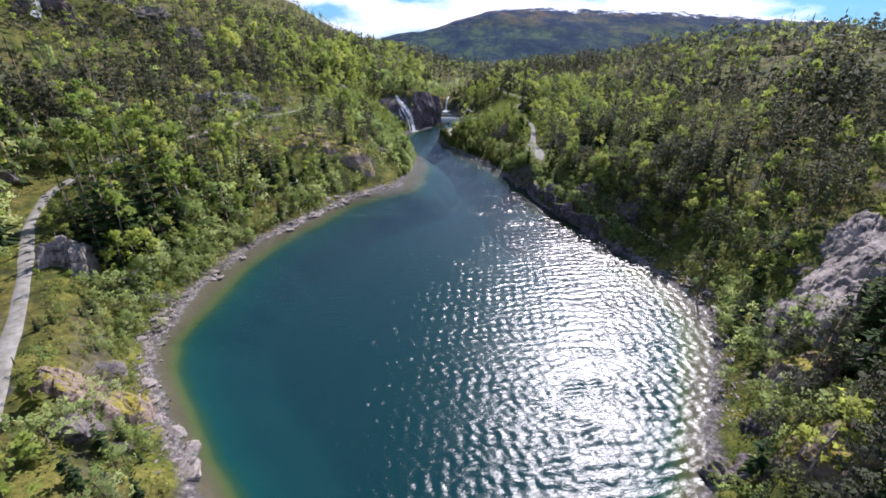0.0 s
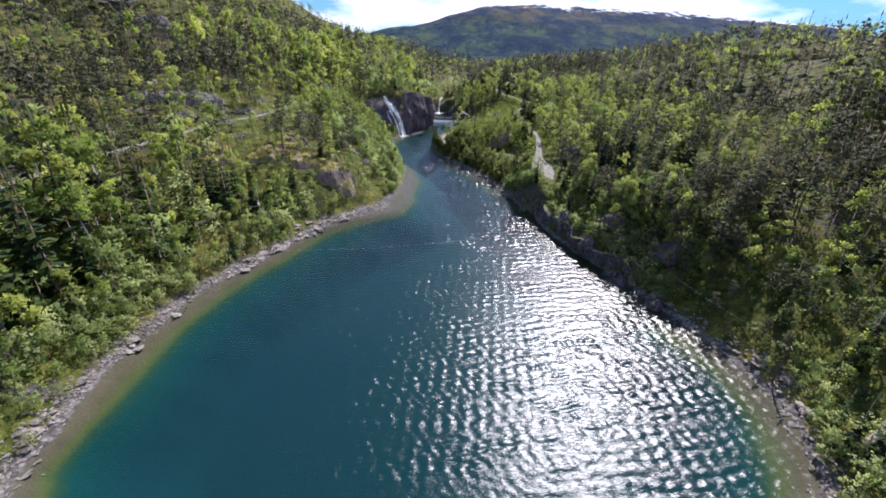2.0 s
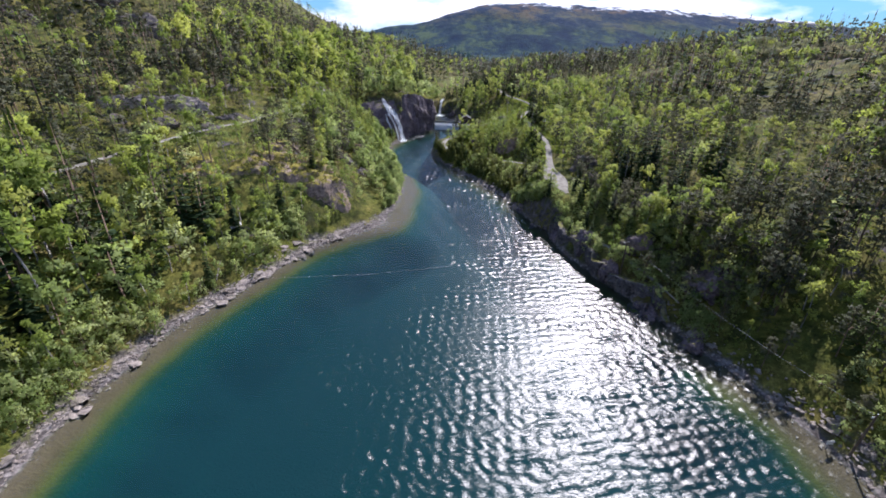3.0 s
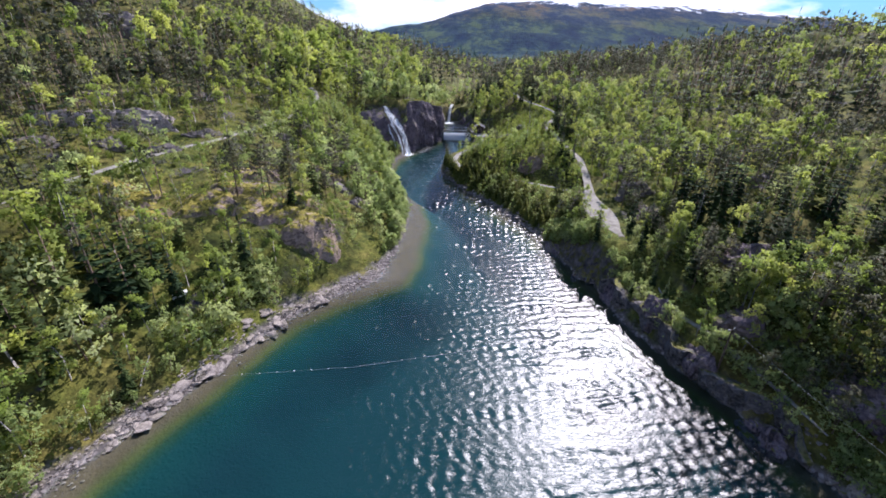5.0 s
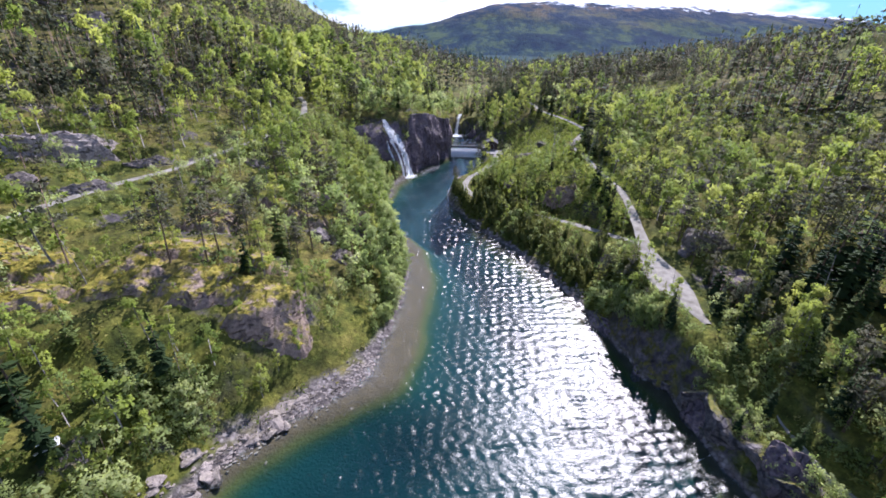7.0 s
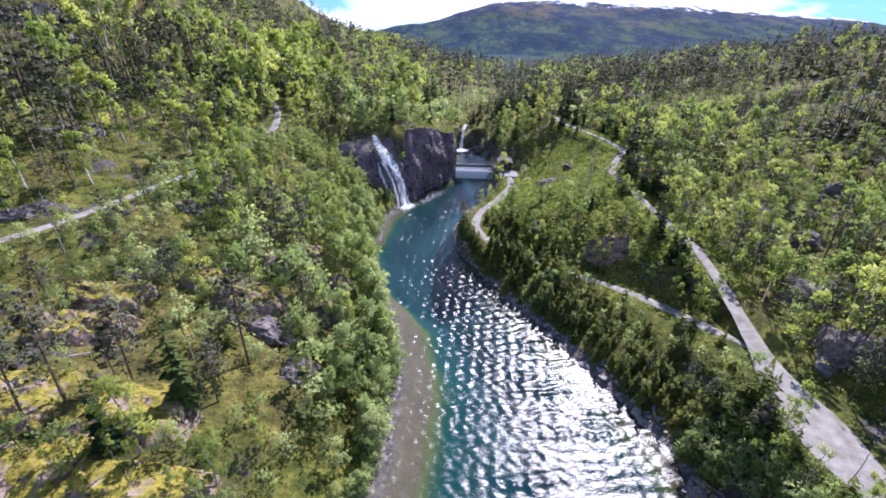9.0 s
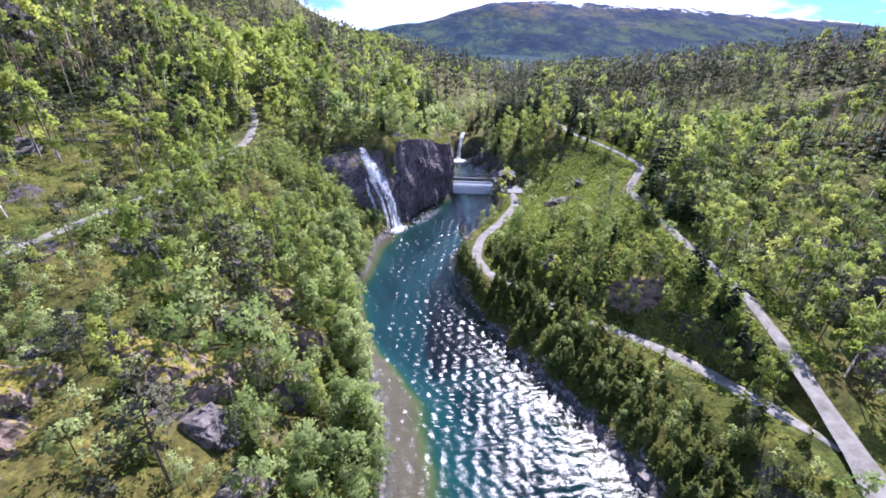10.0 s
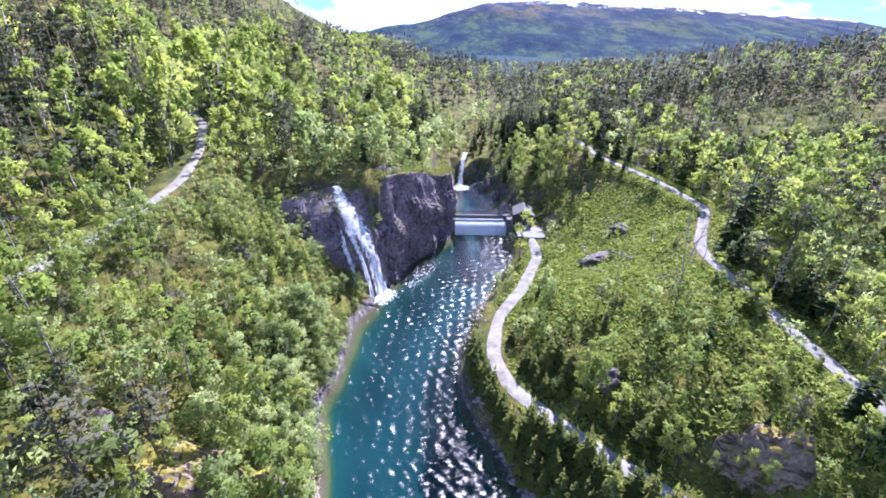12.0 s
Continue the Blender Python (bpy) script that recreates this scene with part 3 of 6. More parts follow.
gx, gy = steps(-100, 105, 1.25, -2500, 2500, 1.06), steps(14, 285, 1.25, -400, 2600, 1.055)
GX, GY = np.meshgrid(gx, gy)
GZ = ground(GX, GY)
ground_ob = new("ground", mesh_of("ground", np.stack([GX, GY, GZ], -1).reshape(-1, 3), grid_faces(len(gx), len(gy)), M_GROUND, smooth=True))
tagged(ground_ob, "mossy forest ground with heather, bare rock and stony shores", "ground", kind="structure")

# the far mountain across the head of the valley
mx, my = np.linspace(-2600, 4300, 230), np.linspace(1500, 4300, 90)
MX, MY = np.meshgrid(mx, my)
crest = np.interp(MX, [-2600, -900, -490, -290, -94, 100, 290, 480, 670, 1250, 1640, 2040, 2440, 2860, 3130, 4300], [-40, -15, 28, 72, 106, 168, 215, 246, 262, 275, 273, 246, 215, 166, 126, 60])
rise = sstep(1650, 3500, MY + vnoise(MX, MY, 900, 3) * 180)
MZ = -100 + (crest + 88) * rise ** 0.85 * (1 - 0.55 * sstep(3500, 4300, MY)) + (vnoise(MX, MY, 420, 5) * 24 + vnoise(MX, MY, 110, 4) * 11) * rise
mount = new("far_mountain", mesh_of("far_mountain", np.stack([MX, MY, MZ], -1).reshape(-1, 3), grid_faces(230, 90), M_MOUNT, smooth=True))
tagged(mount, "distant wooded mountain with brown fell, old snow and painted-in blue haze", "mountain", kind="structure")

# water
def wind_waves(x, y):
    """Height of short wind waves that run down the lake, with calmer and rougher patches."""
    wave = np.random.RandomState(5)
    h, bend = 0.0, 0.6 * vnoise(x, y, 5.0, 2)
    for length in np.geomspace(0.72, 1.9, 36):
        turn = wave.normal(0.15, 0.85)
        k = 2 * math.pi / length
        h = h + WAVE_SLOPE * length * np.sin(k * (x * math.sin(turn) + y * math.cos(turn)) + wave.uniform(0, 6.28) + bend * 5) * (0.6 + 0.8 * wave.rand())
    gust = 0.9 + 0.5 * vnoise(x, y, 14.0, 3) + 0.6 * vnoise(0.6 * x, 1.4 * y, 3.2, 2)
    return h * gust * (1 + 0.6 * sstep(132, 158, y) - 0.9 * sstep(188, 215, y))


WAVE_SLOPE = 0.0055
wx, wy = np.arange(-47, 50, 0.29), np.arange(8, 229.5, 0.20)
WX, WY = np.meshgrid(wx, wy)
wF = grid_faces(len(wx), len(wy))
w_in = np.minimum(*(-v for v in shores(WX, WY))).ravel() > -3.0
wF = wF[w_in[wF].all(1)]
w_used = np.unique(wF)
w_new = np.zeros(WX.size, int)
w_new[w_used] = np.arange(len(w_used))
WX, WY = WX.ravel()[w_used], WY.ravel()[w_used]
lake = new("water", mesh_of("water", np.stack([WX, WY, wind_waves(WX, WY)], -1), w_new[wF], M_WATER, smooth=True))
tagged(lake, "deep teal lake with wind ripples and green shallows along its shores", "water", kind="structure")
lake.visible_shadow = False
wx, wy = np.linspace(-62, 62, 32), np.linspace(-141, 8, 40)
WX, WY = np.meshgrid(wx, wy)
tagged(new("water_south", mesh_of("water_south", np.stack([WX, WY, WX * 0], -1).reshape(-1, 3), grid_faces(32, 40), M_WATER)), "deep teal lake water behind the point", "water", kind="structure")
wx, wy = np.linspace(0, 16, 12), np.linspace(230.1, 259.5, 18)
WX, WY = np.meshgrid(wx, wy)
pool = new("water_pool", mesh_of("water_pool", np.stack([WX, WY, WX * 0 + 2.02], -1).reshape(-1, 3), grid_faces(12, 18), M_POOL))
tagged(pool, "foaming dark pool in the gorge above the weir", "water", kind="structure")


# ---- tracks ----
def ribbon(pts, width, lift, name, label, flare=()):
    P = np.array(pts, float)
    s = np.r_[0, np.cumsum(np.hypot(*np.diff(P[:, :2], axis=0).T))]
    t = np.arange(0, s[-1], 1.2)
    C = np.stack([np.interp(t, s, P[:, i]) for i in range(3)], 1)
    for _ in range(4):
        C[1:-1] = (C[:-2] + 2 * C[1:-1] + C[2:]) / 4
    T = np.gradient(C[:, :2], axis=0)
    T /= np.linalg.norm(T, axis=1)[:, None]
    N = np.stack([T[:, 1], -T[:, 0]], 1)
    cols = np.linspace(-1, 1, 7)
    half = width / 2 * (1 + 0.22 * vnoise(C[:, 0], C[:, 1], 6.0, 3))
    half = half * (0.35 + 0.65 * sstep(0, 7, t) * sstep(0, 7, s[-1] - t))
    for y0, y1, w in flare:
        half = half + w * np.exp(-((C[:, 1] - y0) / y1) ** 2)
    XY = C[:, None, :2] + N[:, None] * (cols[None, :, None] * half[:, None, None])
    Z = np.maximum(ground(XY[..., 0], XY[..., 1]), C[:, None, 2] - 0.3) + lift - 0.14 * np.abs(cols)[None] ** 3
    V = np.concatenate([XY, Z[..., None]], -1).reshape(-1, 3)
    ob = new(name, mesh_of(name, V, grid_faces(7, len(C)), M_GRAVEL, smooth=True))
    return tagged(ob, label, "road", kind="structure")


ribbon(ROAD_W, 1.75, 0.16, "road", "pale gravel forest road along the hillside")
ribbon(ROAD_E, 1.55, 0.16, "road_east", "pale gravel track winding up to the meadow", flare=((131, 7.5, 2.0),))
PATH_BANK = [(38.2, 82, 3.6), (37.2, 88, 4.0), (35.6, 94, 4.1), (33.6, 99, 4.1), (32.5, 104, 4.2), (33.2, 109, 4.4)]
ribbon(PATH_BANK, 0.75, 0.12, "path_bank", "trodden sandy footpath behind the rocky rim of the bank")
ribbon(TRACK_SHORE, 1.8, 0.16, "road_shore", "sandy gravel track along the water to the weir")


# ---- rocks ----
def rock_arrays(seed, cuts=3, rough=0.28, flat=0.75, crack=0.42, blocks=16, deep=0.55):
    """A broken boulder of radius about 1: an icosphere cut by planes and roughened."""
    bm = bmesh.new()
    bmesh.ops.create_icosphere(bm, subdivisions=cuts, radius=1.0)
    rng = random.Random(seed)
    V = np.array([v.co[:] for v in bm.verts])
    F = np.array([[v.index for v in f.verts] for f in bm.faces])
    bm.free()
    for _ in range(blocks):
        d = Vector((rng.gauss(0, 1), rng.gauss(0, 1), rng.gauss(0, 0.8))).normalized()
        k = rng.uniform(deep, 0.85)
        over = np.maximum(V @ np.array(d) - k, 0)
        V = V - over[:, None] * np.array(d) * 0.92
    off = rng.uniform(0, 60)
    h = vnoise(V[:, 0] * 10 + off + V[:, 2] * 7, V[:, 1] * 10 + off - V[:, 2] * 5, 7.0, 4)
    ridge = np.abs(vnoise(V[:, 0] * 10 + off + V[:, 1] * 4, V[:, 2] * 14 + off - V[:, 1] * 6, 3.4, 3))
    V = V * (1 + rough * h - crack * ridge)[:, None]
    V[:, 2] *= flat
    return V, F


ROCKS = [mesh_of("boulder", *rock_arrays(s, 2, 0.05, 0.6, 0.05, 12, 0.38), M_STONE) for s in range(7)]
CRAGS = [mesh_of("rock_outcrop", *rock_arrays(40 + s, 4, 0.5, 0.9), M_ROCK) for s in range(4)]


def hump(x, y, size, turn, seed, mat, nx=40, ny=28):
    """A broad rock hump that lies on the slope: a steep broken front towards -y, a flat mossy back that runs into the ground."""
    u, v = np.meshgrid(np.linspace(-1, 1, nx), np.linspace(-1, 1, ny))
    o = seed * 7.3
    edge = 0.30 * vnoise(u * 9 + o, v * 0 + o, 4.0, 3)
    front = sstep(-0.92, -0.60, v + edge)
    side = 1 - sstep(0.45, 0.96, np.abs(u) + 0.35 * vnoise(v * 6 + o, u * 2, 4.0, 2))
    back = 1 - 0.8 * sstep(0.0, 0.95, v + 0.3 * vnoise(u * 8 + o, v * 8, 5.0, 2))
    z = front * side * back * (0.85 + 0.6 * vnoise(u * 9 + o, v * 9, 6.0, 3))
    z = 0.7 * z + 0.3 * np.round(z * 4 + 0.6 * vnoise(u * 12 + o, v * 12, 4.0, 2)) / 4
    z = z + 0.05 * vnoise(u * 40 + o, v * 40, 4.0, 3) - 0.16 * np.maximum(0, 0.12 - np.abs(vnoise(u * 14 + v * 5 + o, v * 7, 4.0, 2))) / 0.12
    rim = np.minimum(front, side) * (1 - sstep(0.85, 1.0, v))
    v = v + 0.10 * z * (v < -0.3) + 0.04 * vnoise(u * 30 + o, v * 30, 4.0, 2)
    c, t = math.cos(radians(turn)), math.sin(radians(turn))
    X, Y = u * size[0] * c - v * size[1] * t, u * size[0] * t + v * size[1] * c
    Z = ground(x + X, y + Y) - gz(x, y) + size[2] * z - 0.45 * (1 - rim)
    return mesh_of("rock_outcrop", np.stack([X, Y, Z], -1).reshape(-1, 3), grid_faces(nx, ny), mat)


DARK = [mesh_of("rock_outcrop", *rock_arrays(60 + s, 4, 0.34, 1.0), M_CLIFF) for s in range(4)]


def outcrop(x, y, size, turn, kind, label, sink=0.35, tilt=(0, 0)):
    pick = int(abs(x * 7 + y * 3)) % 4
    if kind == "dome":
        return thing("rock_outcrop", pose(x, y, gz(x, y)), label, "rock", "rock outcrops", hump(x, y, size, turn, pick + 0.1 * (x % 7), M_PALE if label.startswith("bare") else M_DOME))
    data = {"grey": CRAGS, "dark": DARK}[kind][pick]
    m = pose(x, y, gz(x, y) - size[2] * sink + 0.2, tilt[0], tilt[1], turn) @ Matrix.Diagonal((*size, 1))
    return thing("rock_outcrop", m, label, "rock", "rock outcrops", data)


GORGE = "dark rock wall of the narrow gorge"
BROW = "bare pinkish rock on the brow of the cliff"
FACE = "broken grey rock face above the shore track"
DOME = "rounded pinkish rock dome with moss and dry grass"
MOSSY, BARE, SHADE = "rounded grey rock outcrop with moss and dry grass on top", "bare weathered grey rock slab on the slope", "dark sheer rock face at the water"
for x, y, size, turn, kind, label in (
    (-15.3, 167.9, (2.6, 3.4, 2.6), 20, "dome", DOME), (-19.4, 160.1, (4.0, 3.0, 2.6), 0, "dome", DOME), (-26.7, 149.3, (5.0, 3.2, 2.4), 25, "dome", DOME), (-40.2, 144.8, (5.0, 3.0, 2.2), 10, "dome", DOME), 
    (-59.9, 142.8, (6.0, 2.6, 2.7), 20, "grey", BARE), (-68.9, 140.2, (5.2, 2.6, 2.4), 15, "grey", BARE), (-78.1, 134.0, (6.0, 3.0, 2.5), 5, "grey", BARE), (-58.6, 157.3, (6.8, 2.2, 2.4), 30, "grey", BARE), (-72.5, 150.6, (5.2, 2.2, 2.2), 25, "grey", BARE),
    (-73.3, 185.9, (6.8, 3.8, 3.0), 30, "grey", BARE), (-100.6, 185.7, (6.8, 3.8, 3.0), 10, "grey", BARE),
    (-138, 268, (16.0, 7.0, 8.0), 10, "grey", BARE), (-156, 280, (18.0, 7.0, 9.0), 5, "grey", BARE), (-120, 262, (12.0, 6.0, 6.0), 20, "grey", BARE), (-178, 290, (18.0, 8.0, 9.0), 0, "grey", BARE), (-205, 300, (16.0, 8.0, 9.0), 8, "grey", BARE),
    (-14.4, 163.2, (2.2, 2.8, 3.2), 5, "dark", SHADE), (-16.5, 170.6, (2.2, 2.5, 3.4), -5, "dark", SHADE), (-18.5, 152.4, (4, 4, 3.6), 0, "dark", "mossy dark rock among birches"), (-27.8, 160.0, (5, 3, 3.2), 10, "dark", "mossy dark rock among birches"),
    (-31.6, 169.1, (4.5, 3, 3), -20, "dark", "mossy dark rock among birches"), (-41.9, 166.8, (3.8, 2.6, 2.4), 15, "grey", MOSSY), (-24.0, 144.7, (4.5, 3.0, 2.2), 0, "grey", MOSSY), (-18.8, 139.0, (3.4, 2.6, 2.0), 30, "grey", MOSSY),
    (-55.6, 62.2, (3.8, 5.2, 4.1), 20, "grey", BARE), (-88, 78, (6.8, 4.5, 5.2), 35, "grey", BARE), (-74, 58, (4.5, 4.5, 3.0), 0, "grey", BARE), (-33.5, 24.1, (3.0, 2.5, 2.1), 30, "grey", BARE), (-38.6, 33.8, (3.8, 3.0, 2.0), 0, "grey", MOSSY),
    (34.3, 85.2, (2.0, 3.7, 3.4), 12, "dark", SHADE), (32.1, 94.6, (2.0, 3.4, 3.8), 20, "dark", SHADE), (29.8, 103.0, (1.9, 3.1, 3.9), 16, "dark", SHADE), (27.4, 111.1, (1.9, 3.1, 3.6), 22, "dark", SHADE), (24.7, 119.1, (1.7, 2.8, 2.8), 18, "dark", SHADE), (38.2, 76.4, (2.3, 2.8, 3.4), 10, "dark", SHADE),
    (21.9, 129.5, (1.9, 3.1, 2.5), 20, "dark", SHADE), (38.5, 96.9, (4.5, 4, 4), 0, "dark", "dark rock step under pines"), (43.9, 108.1, (5, 4, 4), 20, "dark", "dark rock step under pines"), (43.4, 85.2, (5, 4, 4.4), 30, "dark", "dark rock step under pines"),
    (55.5, 46.0, (10.5, 5.0, 4.6), 25, "dome", BARE), (47.9, 42.3, (4.5, 2.6, 2.6), 20, "dome", BARE), (68.1, 58.3, (8.8, 3.8, 3.2), 40, "dome", BARE), (42.4, 33.9, (3.0, 2.4, 2.4), 20, "dome", BARE), (31.5, 24, (3.2, 2.4, 3.0), 10, "dark", SHADE), (42.0, 36.0, (2.9, 2.2, 2.7), 0, "dark", SHADE), (35.3, 28.8, (2.9, 2.2, 2.5), 10, "dark", SHADE), (49.2, 33.0, (4.5, 3.8, 3.3), -10, "grey", MOSSY), (29, 24, (2.6, 2.6, 2.2), 0, "grey", MOSSY),
    (15.0, 178.0, (1.9, 1.7, 2.0), 30, "dark", "mossy dark rock among birches"),
    (45.3, 150.3, (3.8, 3.0, 3.3), 20, "grey", MOSSY), (41.7, 139.4, (3.4, 3.8, 3.8), 10, "grey", MOSSY), (40.1, 129.3, (3.5, 6, 4.6), 5, "dark", "rock cutting beside the gravel track"), (-10.0, 219.5, (3.6, 2.6, 2.0), 35, "dome", BROW), (-5.0, 224.2, (3.4, 2.4, 2.0), 50, "dome", BROW), (-1.5, 229.5, (2.6, 2.2, 1.8), 60, "dome", BROW), (52.1, 160.9, (4.5, 3.0, 3.0), 10, "grey", MOSSY), (63.7, 173.5, (5.2, 3.0, 3.0), 0, "grey", MOSSY), (61.9, 131.9, (4.5, 3.0, 3.0), 0, "grey", BARE), (75.0, 151.7, (5.2, 3.0, 3.0), 30, "grey", BARE),
    (24.2, 204.0, (4.9, 1.8, 1.2), 20, "grey", "low grassy rock shelf in the meadow"), (30.7, 212.3, (3.8, 1.7, 1.1), 10, "grey", "low grassy rock shelf in the meadow"),
    (25.8, 167.6, (3.2, 2.4, 2.8), -22, "dome", FACE), (23.0, 168.6, (1.5, 1.4, 1.6), -40, "dome", FACE), (13.6, 238.0, (2.4, 4.0, 5.0), 10, "dark", GORGE), (12.6, 246.0, (2.4, 4.0, 5.0), 0, "dark", GORGE), (11.0, 254.0, (2.4, 4.0, 5.0), -10, "dark", GORGE),
    (-23.5, 121.5, (5.6, 4.4, 1.7), 10, "dome", DOME), (-31.0, 122.5, (5.4, 3.6, 1.4), 15, "dome", DOME), (-41.0, 122.0, (6.0, 4.2, 1.4), 5, "dome", DOME), (-49.5, 118.0, (5.5, 3.6, 1.5), 20, "dome", DOME), (-37.0, 128.5, (6.0, 4.0, 1.2), 0, "dome", DOME), (-27.5, 129.5, (5.0, 4.0, 1.2), 10, "dome", DOME), (-55.0, 124.0, (6.0, 3.6, 1.5), 12, "dome", DOME),
    (-38.5, 139.0, (5.5, 3.2, 2.6), 10, "dome", DOME), (-30.0, 150.5, (5.0, 3.0, 2.4), 0, "dome", DOME), (-71.0, 155.0, (9.5, 3.6, 3.4), 20, "dome", BARE), (-81.0, 151.0, (8.5, 3.4, 3.2), 12, "dome", BARE),
    (43.2, 34.8, (3.6, 3.0, 3.2), 15, "dome", MOSSY), (37.2, 22.6, (4.6, 3.6, 4.2), 30, "dome", MOSSY), (63.5, 51.0, (9.0, 4.5, 4.2), 25, "dome", BARE), (42.5, 149.5, (4.0, 6.0, 5.0), 10, "grey", "rock cutting beside the gravel track"), (39.8, 140.0, (3.4, 5.0, 4.6), 8, "grey", "rock cutting beside the gravel track"),
    (-20.0, 170.0, (4.0, 3.0, 2.4), 20, "dome", DOME), (-24.5, 168.0, (4.2, 3.0, 2.2), 0, "dome", DOME), (-35.5, 30.5, (4.5, 3.4, 2.4), 20, "dome", MOSSY), (-56.0, 56.0, (3.2, 5.0, 4.6), 15, "dome", BARE),
):
    outcrop(x, y, size, turn, kind, label, 0.5 if label is MOSSY else 0.38)

# stones along the shores: large ones one by one, small ones as shingle
rng = np.random.RandomState(3)


def shore_points(pts, n, y0, y1, out, spread):
    P = np.array(pts, float)
    yy = np.clip(P[:, 1], y0, y1)
    P = np.stack([np.interp(yy, P[:, 1], P[:, 0]), yy], 1)
    s = np.r_[0, np.cumsum(np.hypot(*np.diff(P, axis=0).T))]
    t = rng.uniform(0, s[-1], n)
    x, y = np.interp(t, s, P[:, 0]), np.interp(t, s, P[:, 1])
    return np.stack([x + out + rng.normal(0, spread, n), y + rng.normal(0, spread, n)], 1)


# a great pale block on the point
for x, y, s, turn in ((-24.1, 24.9, (1.6, 2.2, 1.5), 20), (-25.3, 27.3, (1.2, 1.5, 1.2), 60), (-28.2, 29.9, (1.0, 1.4, 1.0), 100), (-19.8, 112.6, (1.5, 1.0, 0.7), 30), (-17.8, 113.9, (1.4, 1.0, 0.6), 50), (-28.8, 95.2, (1.9, 1.3, 0.9), 60), (-30.2, 93.6, (1.7, 1.4, 0.9), 80), (-31.7, 91.2, (1.5, 1.2, 1.1), 70), (-27.6, 98.3, (1.4, 1.1, 0.9), 40)):
    thing("boulder", pose(x, y, max(gz(x, y), -0.2) + 0.12 * s[2], 9, -7, turn) @ Matrix.Diagonal((s[0] * 1.15, s[1] * 1.1, s[2] * 0.42, 1)), "large pale pinkish rock slab at the waterline", "stone", "shore stones", ROCKS[int(abs(x)) % 7])
k = 0
for pts, n, y0, y1, out in ((SHORE_W, 70, 28, 112, -0.7), (SHORE_W, 22, 84, 112, -1.3), (SHORE_E, 70, 36, 80, 0.9), (SHORE_E, 60, 132, 200, 0.5)):
    for x, y in shore_points(pts, n, y0, y1, out, 0.8 if out > -1 else 1.5):
        r = 0.22 + rng.gamma(2.0, 0.17) + (rng.uniform(0.1, 0.7) if out < -1 else 0)
        m = pose(x, y, max(gz(x, y), -0.3) + r * 0.12, rng.uniform(-14, 14), rng.uniform(-14, 14), rng.uniform(0, 360)) @ Matrix.Diagonal((r * rng.uniform(0.9, 1.6), r, r * rng.uniform(0.3, 0.55), 1))
        thing("boulder", m, "pale grey angular stone at the waterline", "stone", "shore stones", ROCKS[k % 7])
        k += 1
sV, sF = rock_arrays(9, 1, 0.2, 0.6)
S = np.concatenate([shore_points(SHORE_W, 1900, 26, 122, -0.8, 0.8), shore_points(SHORE_E, 600, 30, 84, 1.0, 1.1), shore_points(SHORE_E, 600, 130, 205, 0.6, 0.7)])
sz, sr = ground(S[:, 0], S[:, 1]), rng.uniform(0.08, 0.34, len(S))
V = sV[None] * sr[:, None, None] * rng.uniform(0.7, 1.5, (len(S), 1, 3)) + np.stack([S[:, 0], S[:, 1], sz + 0.02], 1)[:, None]
F = sF[None] + (np.arange(len(S)) * len(sV))[:, None, None]
tagged(new("shingle", mesh_of("shingle", V.reshape(-1, 3), F.reshape(-1, 3), M_STONE)), "loose grey stones strewn along the shore", "stones", kind="stuff")


# ---- cliff, waterfall, gorge ----
def sheet(name, rows, cols, fn, mat, tint=None, smooth=True):
    u, v = np.meshgrid(np.linspace(0, 1, cols), np.linspace(0, 1, rows))
    V = fn(u.ravel(), v.ravel())
    return mesh_of(name, V, grid_faces(cols, rows), mat, tint=None if tint is None else tint(u.ravel(), v.ravel()), smooth=smooth)


CLIFF_FOOT = [(-33, 208.5), (-24, 206.8), (-16.5, 205.2), (-11.8, 204.8), (-8.9, 210.2), (-5.8, 215.8), (-2, 222), (1.4, 228.4), (1.6, 240), (3.3, 253.5)]
CLIFF_BROW = [(-33.5, 213, 11.5), (-25.5, 213.8, 13.2), (-21, 217.5, 14.2), (-16, 216.0, 14.2), (-11.5, 215.5, 16.4), (-7, 219.0, 16.2), (-3.6, 223.2, 15.0), (0.4, 229.2, 12.6), (0.2, 240.5, 11.0), (1.5, 253.5, 9.5)]


def cliff_point(u, v):
    """Blocky rock wall from the water (v 0) to its brow (v 0.8), then back under the turf."""
    t = np.linspace(0, 1, len(CLIFF_FOOT))
    fx, fy = (np.interp(u, t, [p[i] for p in CLIFF_FOOT]) for i in (0, 1))
    tx, ty, tz = (np.interp(u, t, [p[i] for p in CLIFF_BROW]) for i in (0, 1, 2))
    w = np.minimum(v / 0.8, 1.0) + 0.0 * u
    over = np.maximum(v - 0.8, 0) / 0.2
    shift = 0.07 * np.sin(w * 17 + u * 22) * w * (1 - w)
    back = np.clip(w + shift, 0, 1) ** 1.9
    z = -1.2 + (tz + 1.2 + 0.8 * vnoise(u * 40, u * 0, 4.0, 2)) * np.clip(w - shift, 0, 1) ** 0.85 - 0.9 * over
    block = np.round(vnoise(u * 70 + w * 2.5, w * 5 - u * 6, 4.0, 2) * 4) / 4
    ledge = np.round(vnoise(u * 20 + 3, w * 15 + u * 16, 3.0, 2) * 3) / 3
    bulge = (1.3 * block + 0.9 * ledge + 0.25 * vnoise(u * 160, w * 30, 6.0, 3)) * (1 - over) * (1 - 0.5 * w ** 3)
    x = fx + (tx - fx) * back + 0.80 * bulge - 2.2 * over
    y = fy + (ty - fy) * back - 0.60 * bulge + 3.2 * over
    return np.stack([x, y, z], -1)


